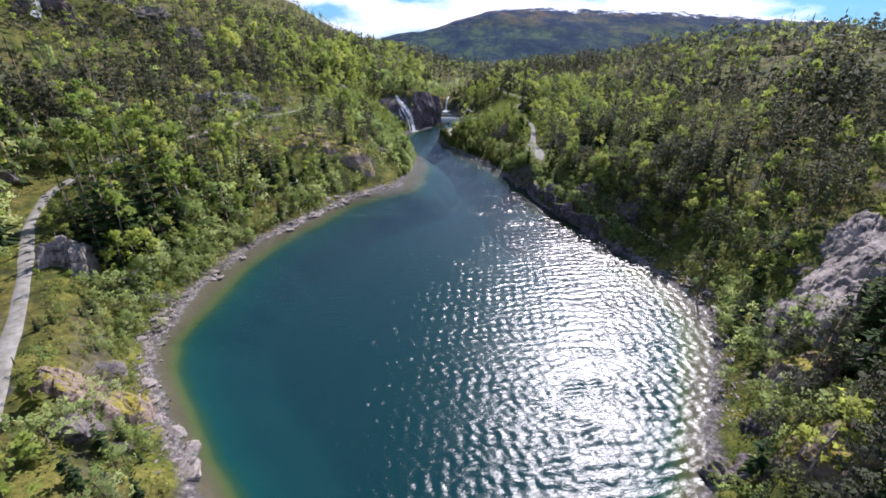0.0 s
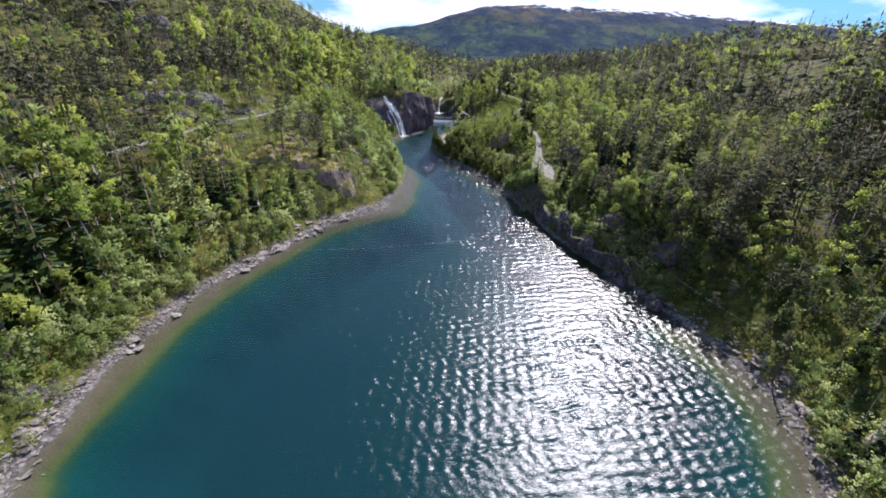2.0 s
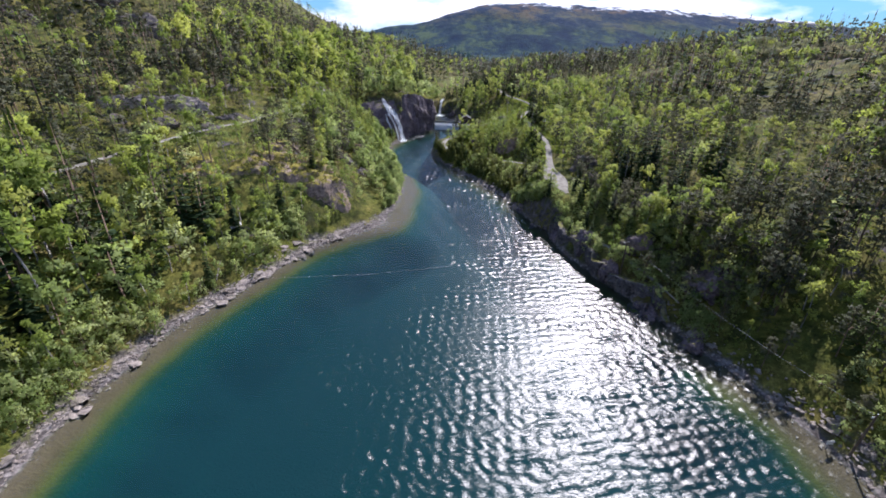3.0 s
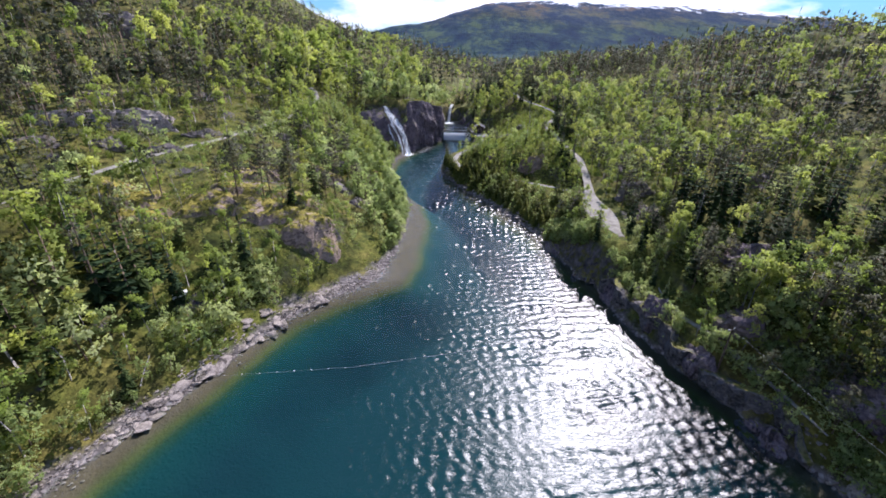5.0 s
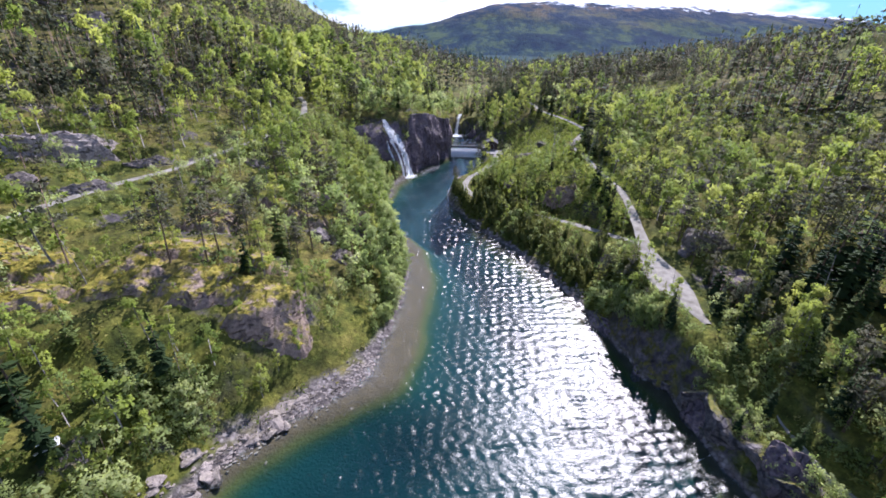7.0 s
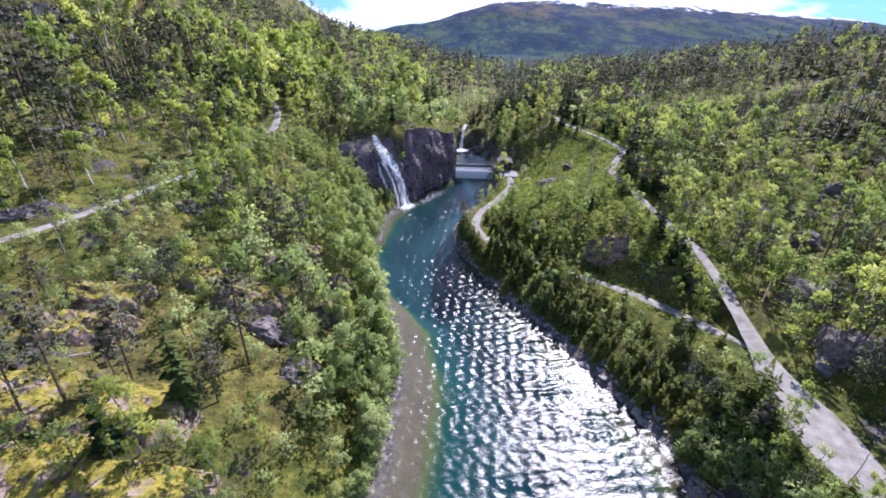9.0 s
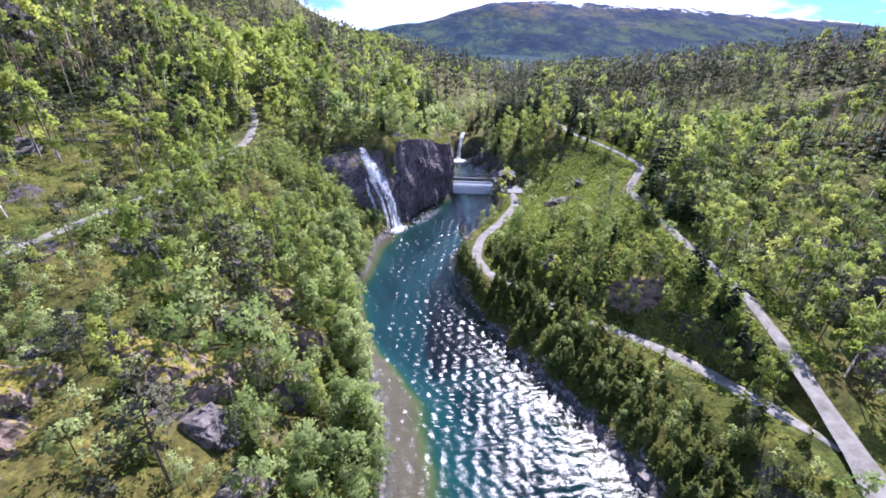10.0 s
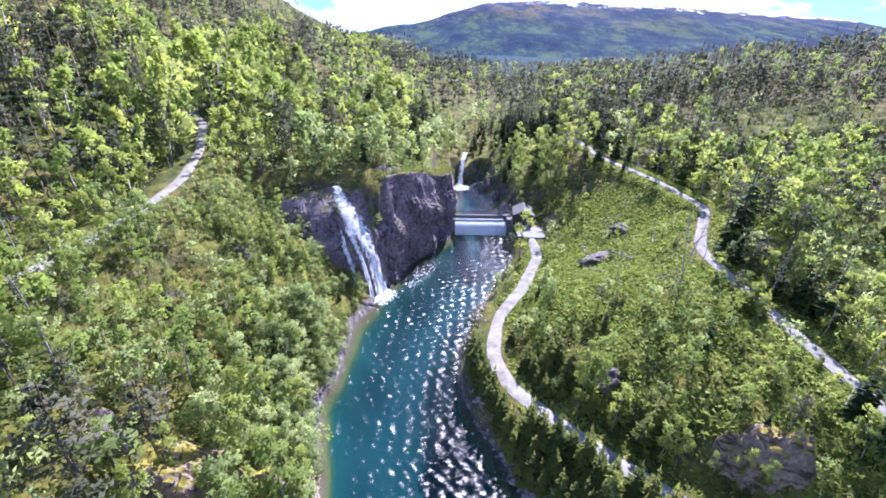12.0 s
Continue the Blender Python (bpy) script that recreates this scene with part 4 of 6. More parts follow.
cliff_ob = new("cliff", sheet("cliff", 64, 250, cliff_point, M_CLIFF, smooth=False))
tagged(cliff_ob, "dark purplish wet rock cliff beside the waterfall with mossy brow", "cliff", kind="structure")


BANK_FOOT = [(37.6, 81), (36.0, 85), (34.2, 89), (32.4, 93), (30.6, 97), (29.0, 101.5), (28.2, 106), (27.8, 110.5), (27.2, 115), (26.0, 119.5)]


def bank_point(u, v):
    """Low rock wall with coves and buttresses; it leans out over the water, then rounds back on to the rim."""
    t = np.linspace(0, 1, len(BANK_FOOT))
    x, y = np.interp(u, t, [p[0] for p in BANK_FOOT]), np.interp(u, t, [p[1] for p in BANK_FOOT])
    nx, ny = -0.93, -0.36
    top = (3.1 + 1.5 * vnoise(u * 60, u * 0 + 3, 6.0, 2)) * sstep(-0.05, 0.15, u) * (1 - 0.9 * sstep(0.8, 1.0, u)) + 0.3
    up = np.minimum(v / 0.72, 1.0)
    butt = 2.6 * np.abs(vnoise(u * 60, u * 0, 6.5, 2)) - 0.9 + 0.5 * np.round(vnoise(u * 120, v * 5, 5.0, 2) * 3) / 3 + 0.35 * vnoise(u * 300, v * 20, 5.0, 3)
    out = 0.3 + 0.5 * np.sin(up * 2.4) + butt - 2.6 * np.maximum(v - 0.72, 0) / 0.28
    z = -0.8 + (top + 0.8) * np.sin(np.minimum(up, 1.0) * 1.5708) ** 0.9 - 0.6 * np.maximum(v - 0.8, 0) / 0.2
    return np.stack([x + nx * out, y + ny * out, z], -1)


tagged(new("bank", sheet("bank", 26, 260, bank_point, M_BANK, smooth=False)), "low dark slate-grey rock wall along the water with a mossy rim", "cliff", kind="structure")


def fall_fn(path, widths, wave, seed):
    P = np.array(path, float)

    def fn(u, v):
        t = np.linspace(0, 1, len(P))
        c = np.stack([np.interp(v, t, P[:, i]) for i in range(3)], -1)
        w = np.interp(v, t, widths)
        a = (u - 0.5) * w
        bul = wave * (1 - (2 * u - 1) ** 2) + wave * 0.8 * vnoise(u * 30 + seed, v * 40, 5.0, 3)
        return c + np.stack([a * 0.88 + 0.45 * bul, a * 0.42 - 0.85 * bul, 0.25 * bul], -1)
    return fn


def edge_tint(u, v):
    return (1 - np.abs(2 * u - 1) ** 2) * 1.0


def down_cliff(u_top, u_foot, v_top, off, n=9):
    """A path down the rock face, a little off it; free of it in the lower half."""
    v = np.linspace(v_top, 0.05, n)
    u = np.linspace(u_top, u_foot, n)
    P = cliff_point(u, v) + np.array([0.55, -0.8, 0.35]) * off
    Q = np.linspace(P[n // 3], P[-1] + np.array([0.5, -1.2, 0]), n - n // 3)
    arc = np.sin(np.linspace(0, math.pi, n - n // 3))[:, None] * np.array([0.5, -0.9, 0.9])
    P[n // 3:] = Q + arc
    P[-1, 2] = -0.1
    return P


falls = thing("waterfall", pose(0, 0, 0), "tall white waterfall leaping down dark rock steps", "waterfall")
part("main_stream", sheet("main_stream", 60, 14, fall_fn(down_cliff(0.225, 0.315, 0.80, 1.3), [1.6, 2.5, 3.6, 3.9, 3.1, 2.5, 2.2, 2.1, 2.8], 0.45, 1), M_FALL, edge_tint), falls)
part("side_stream", sheet("side_stream", 50, 10, fall_fn(down_cliff(0.214, 0.268, 0.74, 1.3), [0.9, 1.4, 1.7, 1.6, 1.2, 0.9, 0.8, 0.8, 0.8], 0.35, 9), M_FALL, edge_tint), falls)
part("side_stream", sheet("side_stream", 40, 8, fall_fn(down_cliff(0.205, 0.225, 0.5, 1.4), [0.5, 0.8, 1.0, 1.0, 1.0, 0.9, 0.9, 0.8, 0.8], 0.3, 15), M_FALL, edge_tint), falls)
gorge_fall = thing("waterfall", pose(0, 0, 0), "narrow white cascade at the head of the gorge", "waterfall")
part("main_stream", sheet("main_stream", 50, 10, fall_fn([(6.2, 264.5, 8.6), (5.3, 260, 7.8), (4.7, 257, 5.2), (4.4, 255.1, 2.6), (4.6, 254.1, 1.9)], [2.4, 2.2, 1.9, 2.1, 2.6], 0.4, 4), M_FALL, edge_tint), gorge_fall)


# ---- weir, footbridge, weir house ----
weir = thing("weir", pose(7.5, 229.9, 0), "low concrete weir with white water pouring over its crest", "weir")
part("sill", box("sill", (13.4, 1.2, 3.4), (0, 0.9, 0.22), M_CONCRETE, 0.08), weir)
part("abutment", box("abutment", (1.5, 3.4, 5.0), (-6.6, 0.6, 0.6), M_CONCRETE, 0.06), weir)
part("abutment", box("abutment", (1.3, 3.6, 5.2), (6.2, 0.6, 0.5), M_CONCRETE, 0.06), weir)
part("overflow", sheet("overflow", 24, 48, lambda u, v: np.stack([-5.7 + 11.0 * u, 1.4 - 2.0 * np.minimum(v / 0.4, 1) - 1.9 * np.clip((v - 0.4) / 0.6, 0, 1) ** 0.6 + 0.10 * vnoise(u * 60, v * 8, 3.0, 2), 2.10 - 2.2 * np.clip((v - 0.4) / 0.6, 0, 1) ** 1.4 + 0.05 * vnoise(u * 70, v * 20, 3.0, 2)], -1), M_VEIL, lambda u, v: 0.9 + 0 * u), weir, "white sheet of falling water")
bridge = thing("footbridge", pose(7.1, 231.0, 3.1), "narrow grey footbridge with thin railings across the weir", "bridge")
part("deck", box("deck", (14.6, 0.9, 0.20), (0, 0, 0), M_DECK, 0.03), bridge)
for yy in (-0.38, 0.38):
    part("beam", box("beam", (14.6, 0.16, 0.36), (0, yy, -0.26), M_DECK, 0.02), bridge)
for yy in (-0.5, 0.5):
    part("handrail", box("handrail", (14.6, 0.09, 0.09), (0, yy, 1.1), M_DECK, 0.015), bridge)
    part("midrail", box("midrail", (14.6, 0.07, 0.07), (0, yy, 0.62), M_DECK, 0.012), bridge)
    post = box("post", (0.07, 0.07, 1.0), (0, 0, 0), M_DECK, 0.015)
    for xx in np.linspace(-7.0, 7.0, 9):
        part("post", post, bridge).location = (xx, yy, 0.62)
for xx in (-6.9, 6.4):
    part("pier", box("pier", (0.6, 0.9, 1.4), (xx, 0, -1.0), M_CONCRETE, 0.03), bridge)
quay = thing("quay_wall", pose(14.1, 224.3, 0), "stained concrete wall beside the pool below the weir", "wall")
part("wall", box("wall", (0.6, 9.0, 4.4), (0, 0, 0.9), M_CONCRETE, 0.05), quay)
part("coping", box("coping", (0.8, 9.0, 0.18), (0.05, 0, 3.19), M_CONCRETE, 0.03), quay)
slab = thing("concrete_slab", pose(16.9, 222.2, 3.05), "pale worn concrete slab in front of the weir house", "slab")
part("slab", box("slab", (4.6, 5.6, 0.3), (0, 0, 0.05), M_CONCRETE, 0.04), slab)
part("kerb", box("kerb", (0.25, 5.6, 0.35), (-2.2, 0, 0.35), M_CONCRETE, 0.03), slab)


def weir_house():
    house = thing("weir_house", pose(16.0, 227.4, 3.0, 0, 0, -8), "small dark brown wooden hut with grey gable roof", "hut")
    w, l, h, ridge = 3.9, 4.2, 2.5, 3.55
    part("foundation", box("foundation", (w + 0.1, l + 0.1, 0.5), (0, 0, 0.05), M_CONCRETE, 0.03), house)
    for xx in (-w / 2, w / 2):
        part("wall", box("wall", (0.14, l, h - 0.2), (xx, 0, h / 2 + 0.15), M_BOARD, 0.02), house)
    for yy in (-l / 2, l / 2):
        bm = bmesh.new()
        front = [bm.verts.new((x, yy - 0.07, z)) for x, z in ((-w / 2, 0.25), (w / 2, 0.25), (w / 2, h), (0, ridge - 0.08), (-w / 2, h))]
        face = bm.faces.new(front)
        ext = bmesh.ops.extrude_face_region(bm, geom=[face])
        bmesh.ops.translate(bm, vec=(0, 0.14, 0), verts=[v for v in ext["geom"] if isinstance(v, bmesh.types.BMVert)])
        bmesh.ops.recalc_face_normals(bm, faces=bm.faces)
        part("gable_wall", bm_mesh("gable_wall", bm, M_BOARD), house)
    slope = math.atan2(ridge - h, w / 2)
    for sgn in (-1, 1):
        roof = part("roof", box("roof", (2.55, l + 0.9, 0.12), (sgn * (w / 4 + 0.1), 0, (h + ridge) / 2 + 0.05), M_ROOF, 0.02, (0, math.degrees(slope) * sgn, 0)), house, "grey sheet roof slope")
    part("ridge_cap", box("ridge_cap", (0.35, l + 0.9, 0.08), (0, 0, ridge + 0.12), M_ROOF, 0.02), house)
    for yy in (-l / 2 - 0.47, l / 2 + 0.47):
        for sgn in (-1, 1):
            part("barge_board", box("barge_board", (2.5, 0.05, 0.2), (sgn * (w / 4 + 0.1), yy, (h + ridge) / 2), M_BOARD, 0.01, (0, math.degrees(slope) * sgn, 0)), house)
    door = part("door", box("door", (0.95, 0.07, 1.95), (0.3, -l / 2 - 0.1, 1.28), M_BOARD, 0.02), house)
    part("door_frame", box("door_frame", (1.15, 0.04, 2.08), (0.3, -l / 2 - 0.085, 1.3), M_STEEL, 0.01), door)
    return house


weir_house()


# ---- trees: templates of a trunk and a crown, as arrays of quads ----
def cards(C, size, rng, flat=0.0):
    """Leaf clumps: one small blade at each place, turned at random."""
    n = len(C)
    a = rng.normal(0, 1, (n, 3))
    a[:, 2] *= 1 - flat
    a /= np.linalg.norm(a, axis=1)[:, None]
    b = np.cross(a, rng.normal(0, 1, (n, 3)))
    b /= np.linalg.norm(b, axis=1)[:, None]
    s = (size * rng.uniform(0.6, 1.3, n))[:, None]
    c = np.cross(a, b) * s * 0.35
    V = np.stack([C - a * s, C + a * s * 0.55 - b * s * 0.62 + c, C + a * s * 0.55 + b * s * 0.62 + c], 1)
    return V.reshape(-1, 3), np.arange(3 * n).reshape(n, 3)


def halves(VF):
    """Quads cut into triangles."""
    V, F = VF
    F = np.asarray(F)
    return V, np.concatenate([F[:, :3], F[:, [0, 2, 3]]])


def broadleaf(seed, h, wide, clumps, per, size, low=0.28, sides=5, lobes=7):
    rng = np.random.RandomState(seed)
    lean = rng.normal(0, 0.05, 2) * h
    ts = np.linspace(0, 1, 6)
    spine = np.stack([lean[0] * ts ** 2 + 0.03 * h * np.sin(ts * 4 + seed), lean[1] * ts ** 2, h * 0.93 * ts - 0.3], 1)
    r0 = 0.008 * h + 0.02
    if lobes < 6:
        spine, ts = spine[::2 if lobes > 2 else 5], ts[::2 if lobes > 2 else 5]
    pieces = [tube_arrays(spine, r0 * (1 - 0.9 * ts) + 0.01, sides)]
    lobe = []
    for i in range(lobes):
        t = low + (0.95 - low) * (i + rng.uniform(0, 0.8)) / lobes
        base = np.array([np.interp(t, ts, spine[:, k]) for k in range(3)])
        ang = i * 2.4 + rng.uniform(-0.5, 0.5)
        prof = math.sin(math.pi * min(1, 0.18 + 0.78 * (t - low) / (1 - low))) ** 0.8
        reach = wide * prof * rng.uniform(0.55, 1.1)
        tip = base + np.array([math.cos(ang) * reach, math.sin(ang) * reach, 0.10 * h * rng.uniform(0.4, 1.3)])
        mid = (base + tip) / 2 + np.array([0, 0, -0.02 * h])
        if lobes > 5:
            pieces.append(tube_arrays([base, mid, tip], [r0 * 0.4 * (1 - t) + 0.015, r0 * 0.25, 0.01], 3))
        lobe.append((base * 0.25 + tip * 0.75, wide * rng.uniform(0.36, 0.62) * (0.55 + 0.45 * prof)))
    lobe.append((spine[-1] + [0, 0, 0.03 * h], wide * 0.38))
    C = []
    for k in range(clumps):
        c, r = lobe[k % len(lobe)]
        d = rng.normal(0, 1, 3)
        d /= np.linalg.norm(d)
        centre = c + d * r * rng.uniform(0.45, 1.0) * np.array([1, 1, 0.95])
        C.append(centre + rng.normal(0, size * 0.75, (per, 3)))
    return halves(pieces[0]), cards(np.concatenate(C), size, rng), (halves(join(*pieces[1:])) if len(pieces) > 1 else None)


def conifer(seed, h, wide, levels, branches, double=True, low=0.06, sides=5):
    rng = np.random.RandomState(seed)
    ts = np.linspace(0, 1, 4)
    trunk = tube_arrays(np.stack([ts * 0.1, ts * 0, h * ts - 0.3], 1), (0.014 * h + 0.02) * (1 - ts) + 0.012, sides)
    V = []
    for k in range(levels):
        t = (k + rng.uniform(-0.2, 0.2)) / levels
        z, r = h * (low + (0.97 - low) * t), wide * (1 - t) ** 0.85 * rng.uniform(0.75, 1.12) + 0.05 * wide
        for i in range(max(4, int(branches * (1 - 0.45 * t)))):
            a = i * 2 * math.pi / branches + k * 1.9 + rng.uniform(-0.35, 0.35)
            q = r * rng.uniform(0.62, 1.15)
            d, s = np.array([math.cos(a), math.sin(a), 0]), np.array([-math.sin(a), math.cos(a), 0])
            droop = q * rng.uniform(0.15, 0.45) * (1.1 - t)
            w = q * rng.uniform(0.22, 0.36) + 0.04 * wide
            root, tip = np.array([0, 0, z]) + d * 0.03, np.array([0, 0, z - droop]) + d * q
            m = np.array([0, 0, z - droop * 0.35]) + d * q * 0.55
            V.append([root, m + s * w - [0, 0, w * 0.3], tip, m - s * w - [0, 0, w * 0.3]])
            if double:
                V.append([root, m + [0, 0, w * 0.25], tip, m - [0, 0, w * 0.95]])
    tip = np.array([0, 0, h * 1.0])
    V.append([tip + [0.0, 0, 0.35], tip + [0.1 * wide, 0, -0.08 * h], tip - [0, 0, 0.12 * h], tip + [-0.1 * wide, 0, -0.08 * h]])
    V = np.array(V)
    return halves(trunk), halves((V.reshape(-1, 3), np.arange(len(V) * 4).reshape(-1, 4))), None


def scots_pine(seed, h, wide, clumps, per, size, sides=5):
    """A tall bare trunk with a thin, layered crown."""
    rng = np.random.RandomState(seed)
    ts = np.linspace(0, 1, 6)
    spine = np.stack([0.05 * h * np.sin(ts * 3 + seed) * rng.uniform(-0.6, 0.6), 0.04 * h * ts ** 2 * rng.uniform(-1, 1), h * 0.97 * ts - 0.3], 1)
    r0 = 0.009 * h + 0.02
    if clumps < 12:
        spine, ts = spine[::5 if clumps < 8 else 2], ts[::5 if clumps < 8 else 2]
    pieces, C = [tube_arrays(spine, r0 * (1 - 0.85 * ts) + 0.012, sides)], []
    for i in range(clumps):
        t = 0.42 + 0.56 * (i + rng.uniform(0, 0.9)) / clumps
        base = np.array([np.interp(t, ts, spine[:, k]) for k in range(3)])
        a, reach = i * 2.4 + rng.uniform(-0.6, 0.6), wide * (1.08 - 0.75 * ((t - 0.42) / 0.58)) * rng.uniform(0.5, 1.1)
        tip = base + np.array([math.cos(a) * reach, math.sin(a) * reach, reach * rng.uniform(0.05, 0.5)])
        if clumps > 12:
            pieces.append(tube_arrays([base, (base + tip) / 2 + [0, 0, -0.05 * reach], tip], [0.05, 0.035, 0.012], 3))
        C.append(tip + rng.normal(0, 1, (per, 3)) * np.array([reach * 0.30, reach * 0.30, 0.16 * reach]))
        if i % 2:
            C.append((tip * 0.6 + base * 0.4) + rng.normal(0, 1, (per // 2, 3)) * np.array([reach * 0.22, reach * 0.22, 0.12 * reach]))
    return halves(pieces[0]), cards(np.concatenate(C), size, rng, 0.35), (halves(join(*pieces[1:])) if len(pieces) > 1 else None)


def bare_tree(seed, h):
    """A leafless grey stem with a few broken twigs."""
    rng = np.random.RandomState(seed)
    ts = np.linspace(0, 1, 6)
    spine = np.stack([0.05 * h * np.sin(ts * 2.5 + seed), 0.03 * h * ts * rng.uniform(-1, 1), h * ts - 0.3], 1)
    pieces = [tube_arrays(spine, 0.008 * h * (1 - 0.85 * ts) + 0.01, 5)]
    for i in range(10):
        t = rng.uniform(0.35, 0.98)
        base = np.array([np.interp(t, ts, spine[:, k]) for k in range(3)])
        a, q = rng.uniform(0, 6.28), h * rng.uniform(0.06, 0.2) * (1.2 - t)
        tip = base + [math.cos(a) * q, math.sin(a) * q, q * rng.uniform(-0.1, 0.7)]
        pieces.append(tube_arrays([base, (base + tip) / 2, tip], [0.03, 0.02, 0.008], 3))
    return join(*pieces)


def crown_normals(V, F, soft=0.75):
    """Turns the leaf quads outwards and rounds their normals with the crown's form, as dense foliage shades."""
    top, bottom = V[:, 2].max(), V[:, 2].min()
    Q = V[F]
    mid = Q.mean(1)
    core = np.stack([mid[:, 0] * 0, mid[:, 1] * 0, bottom + (mid[:, 2] - bottom) * 0.72], 1)
    out = mid - core
    out /= np.linalg.norm(out, axis=1)[:, None] + 1e-6
    flat = np.cross(Q[:, 1] - Q[:, 0], Q[:, 2] - Q[:, 0])
    flat /= np.linalg.norm(flat, axis=1)[:, None] + 1e-9
    turned = (flat * out).sum(1) < 0
    F = F.copy()
    F[turned] = F[turned][:, ::-1]
    flat[turned] *= -1
    N = out * soft + flat * (1 - soft) + np.array([0, 0, 0.25])
    N /= np.linalg.norm(N, axis=1)[:, None]
    per_vertex = np.zeros(V.shape)
    per_vertex[F.ravel()] = np.repeat(N, 3, 0)
    return F, per_vertex


def round_normals(V):
    """Plain outward normals of a trunk or of limbs."""
    N = np.array(V, float)
    N[:, 2] = 0.05
    return N / (np.linalg.norm(N, axis=1)[:, None] + 1e-6)


# name: near templates, plain templates for the wood, far templates, bark, leaves, label, category
KINDS = {
    "birch": ([broadleaf(s, 9.2, 1.65, 112, 8, 0.182, 0.16) for s in (1, 2, 3, 4)], [broadleaf(s, 9.2, 1.65, 58, 7, 0.225, 0.16, 3, 5) for s in (1, 2, 3, 4, 5)], [broadleaf(s, 10.2, 1.6, 60, 4, 0.30, 0.08, 3, 5) for s in (1, 2, 3, 4)],
              M_BARK_PALE, M_BIRCH, "slender birch with fresh yellow-green spring leaves", "tree"),
    "alder": ([broadleaf(s, 5.4, 2.05, 112, 8, 0.180, 0.06) for s in (11, 12, 13, 14)], [broadleaf(s, 5.2, 2.15, 44, 6, 0.222, 0.06, 3, 5) for s in (11, 12, 13, 14)], [broadleaf(s, 5.2, 2.1, 24, 5, 0.40, 0.1, 3, 2) for s in (11, 12)],
              M_BARK_BROWN, M_ALDER, "bushy alder in soft green leaf", "tree"),
    "spruce": ([conifer(s, 10.5, 1.75, 18, 9) for s in (21, 22, 23)], [conifer(s, 10.5, 1.75, 11, 7, True, sides=3) for s in (21, 22, 23, 24)], [conifer(s, 10.5, 2.1, 5, 5, False, sides=3) for s in (21, 22)],
               M_BARK_BROWN, M_SPRUCE, "dark green pointed spruce", "tree"),
    "young_spruce": ([conifer(s, 4.2, 1.35, 12, 8) for s in (31, 32, 33)], [conifer(s, 4.2, 1.35, 8, 6, True, sides=3) for s in (31, 32, 33)], [conifer(s, 4.2, 1.4, 5, 5, False, sides=3) for s in (31, 32)],
                     M_BARK_BROWN, M_YOUNG, "young olive-green spruce with full low branches", "tree"),
    "pine": ([scots_pine(s, 9.2, 1.6, 17, 30, 0.19) for s in (41, 42, 43, 44)], [scots_pine(s, 9.2, 1.6, 12, 20, 0.22, 3) for s in (41, 42, 43, 44)], [scots_pine(s, 9.6, 1.6, 12, 10, 0.34, 3) for s in (41, 42, 43)],
             M_BARK_BROWN, M_PINE, "thin Scots pine with bare trunk and sparse grey-green crown", "tree"),
}

rng = np.random.RandomState(11)


def scatter(x0, x1, y0, y1, step):
    nx, ny = int((x1 - x0) / step), int((y1 - y0) / step)
    X, Y = np.meshgrid(x0 + (np.arange(nx) + 0.5) * step, y0 + (np.arange(ny) + 0.5) * step)
    return X.ravel() + rng.uniform(-0.48, 0.48, X.size) * step, Y.ravel() + rng.uniform(-0.48, 0.48, X.size) * step


def open_ground(x, y):
    """1 where few or no trees stand: tracks, shores, rock brows, the meadow by the weir."""
    o = np.zeros(x.shape)
    for pts, w in ((ROAD_W, 2.2), (ROAD_E, 1.4), (TRACK_SHORE, 1.5), (PATH_BANK, 0.6)):
        o = np.maximum(o, 1 - sstep(w - 0.6, w + 1.2, line_distance(x, y, pts)[0]))
    for cx, cy, ax, ay in ((29, 205, 12, 17), (33, 214, 9, 9), (31.8, 132, 4.0, 11.0), (18, 226, 5, 8), (-24, 120, 9, 6), (-41, 120, 12, 6.5), (-73, 154, 11, 5), (59, 49, 13, 6), (68, 58, 8, 6), (26, 163.5, 7, 3), (-36, 31, 6, 5), (-36, 137, 6, 4), (-10, 216, 5, 7), (-4, 225, 4, 5), (-18.5, 211, 5, 7.5), (-13, 218, 4.5, 4), (26, 199, 9, 12), (33, 221, 8, 10), (-25, 33, 5, 5), (-68, 80, 6, 11)):
        o = np.maximum(o, 1 - sstep(0.75, 1.1, np.hypot((x - cx) / ax, (y - cy) / ay)))
    return o


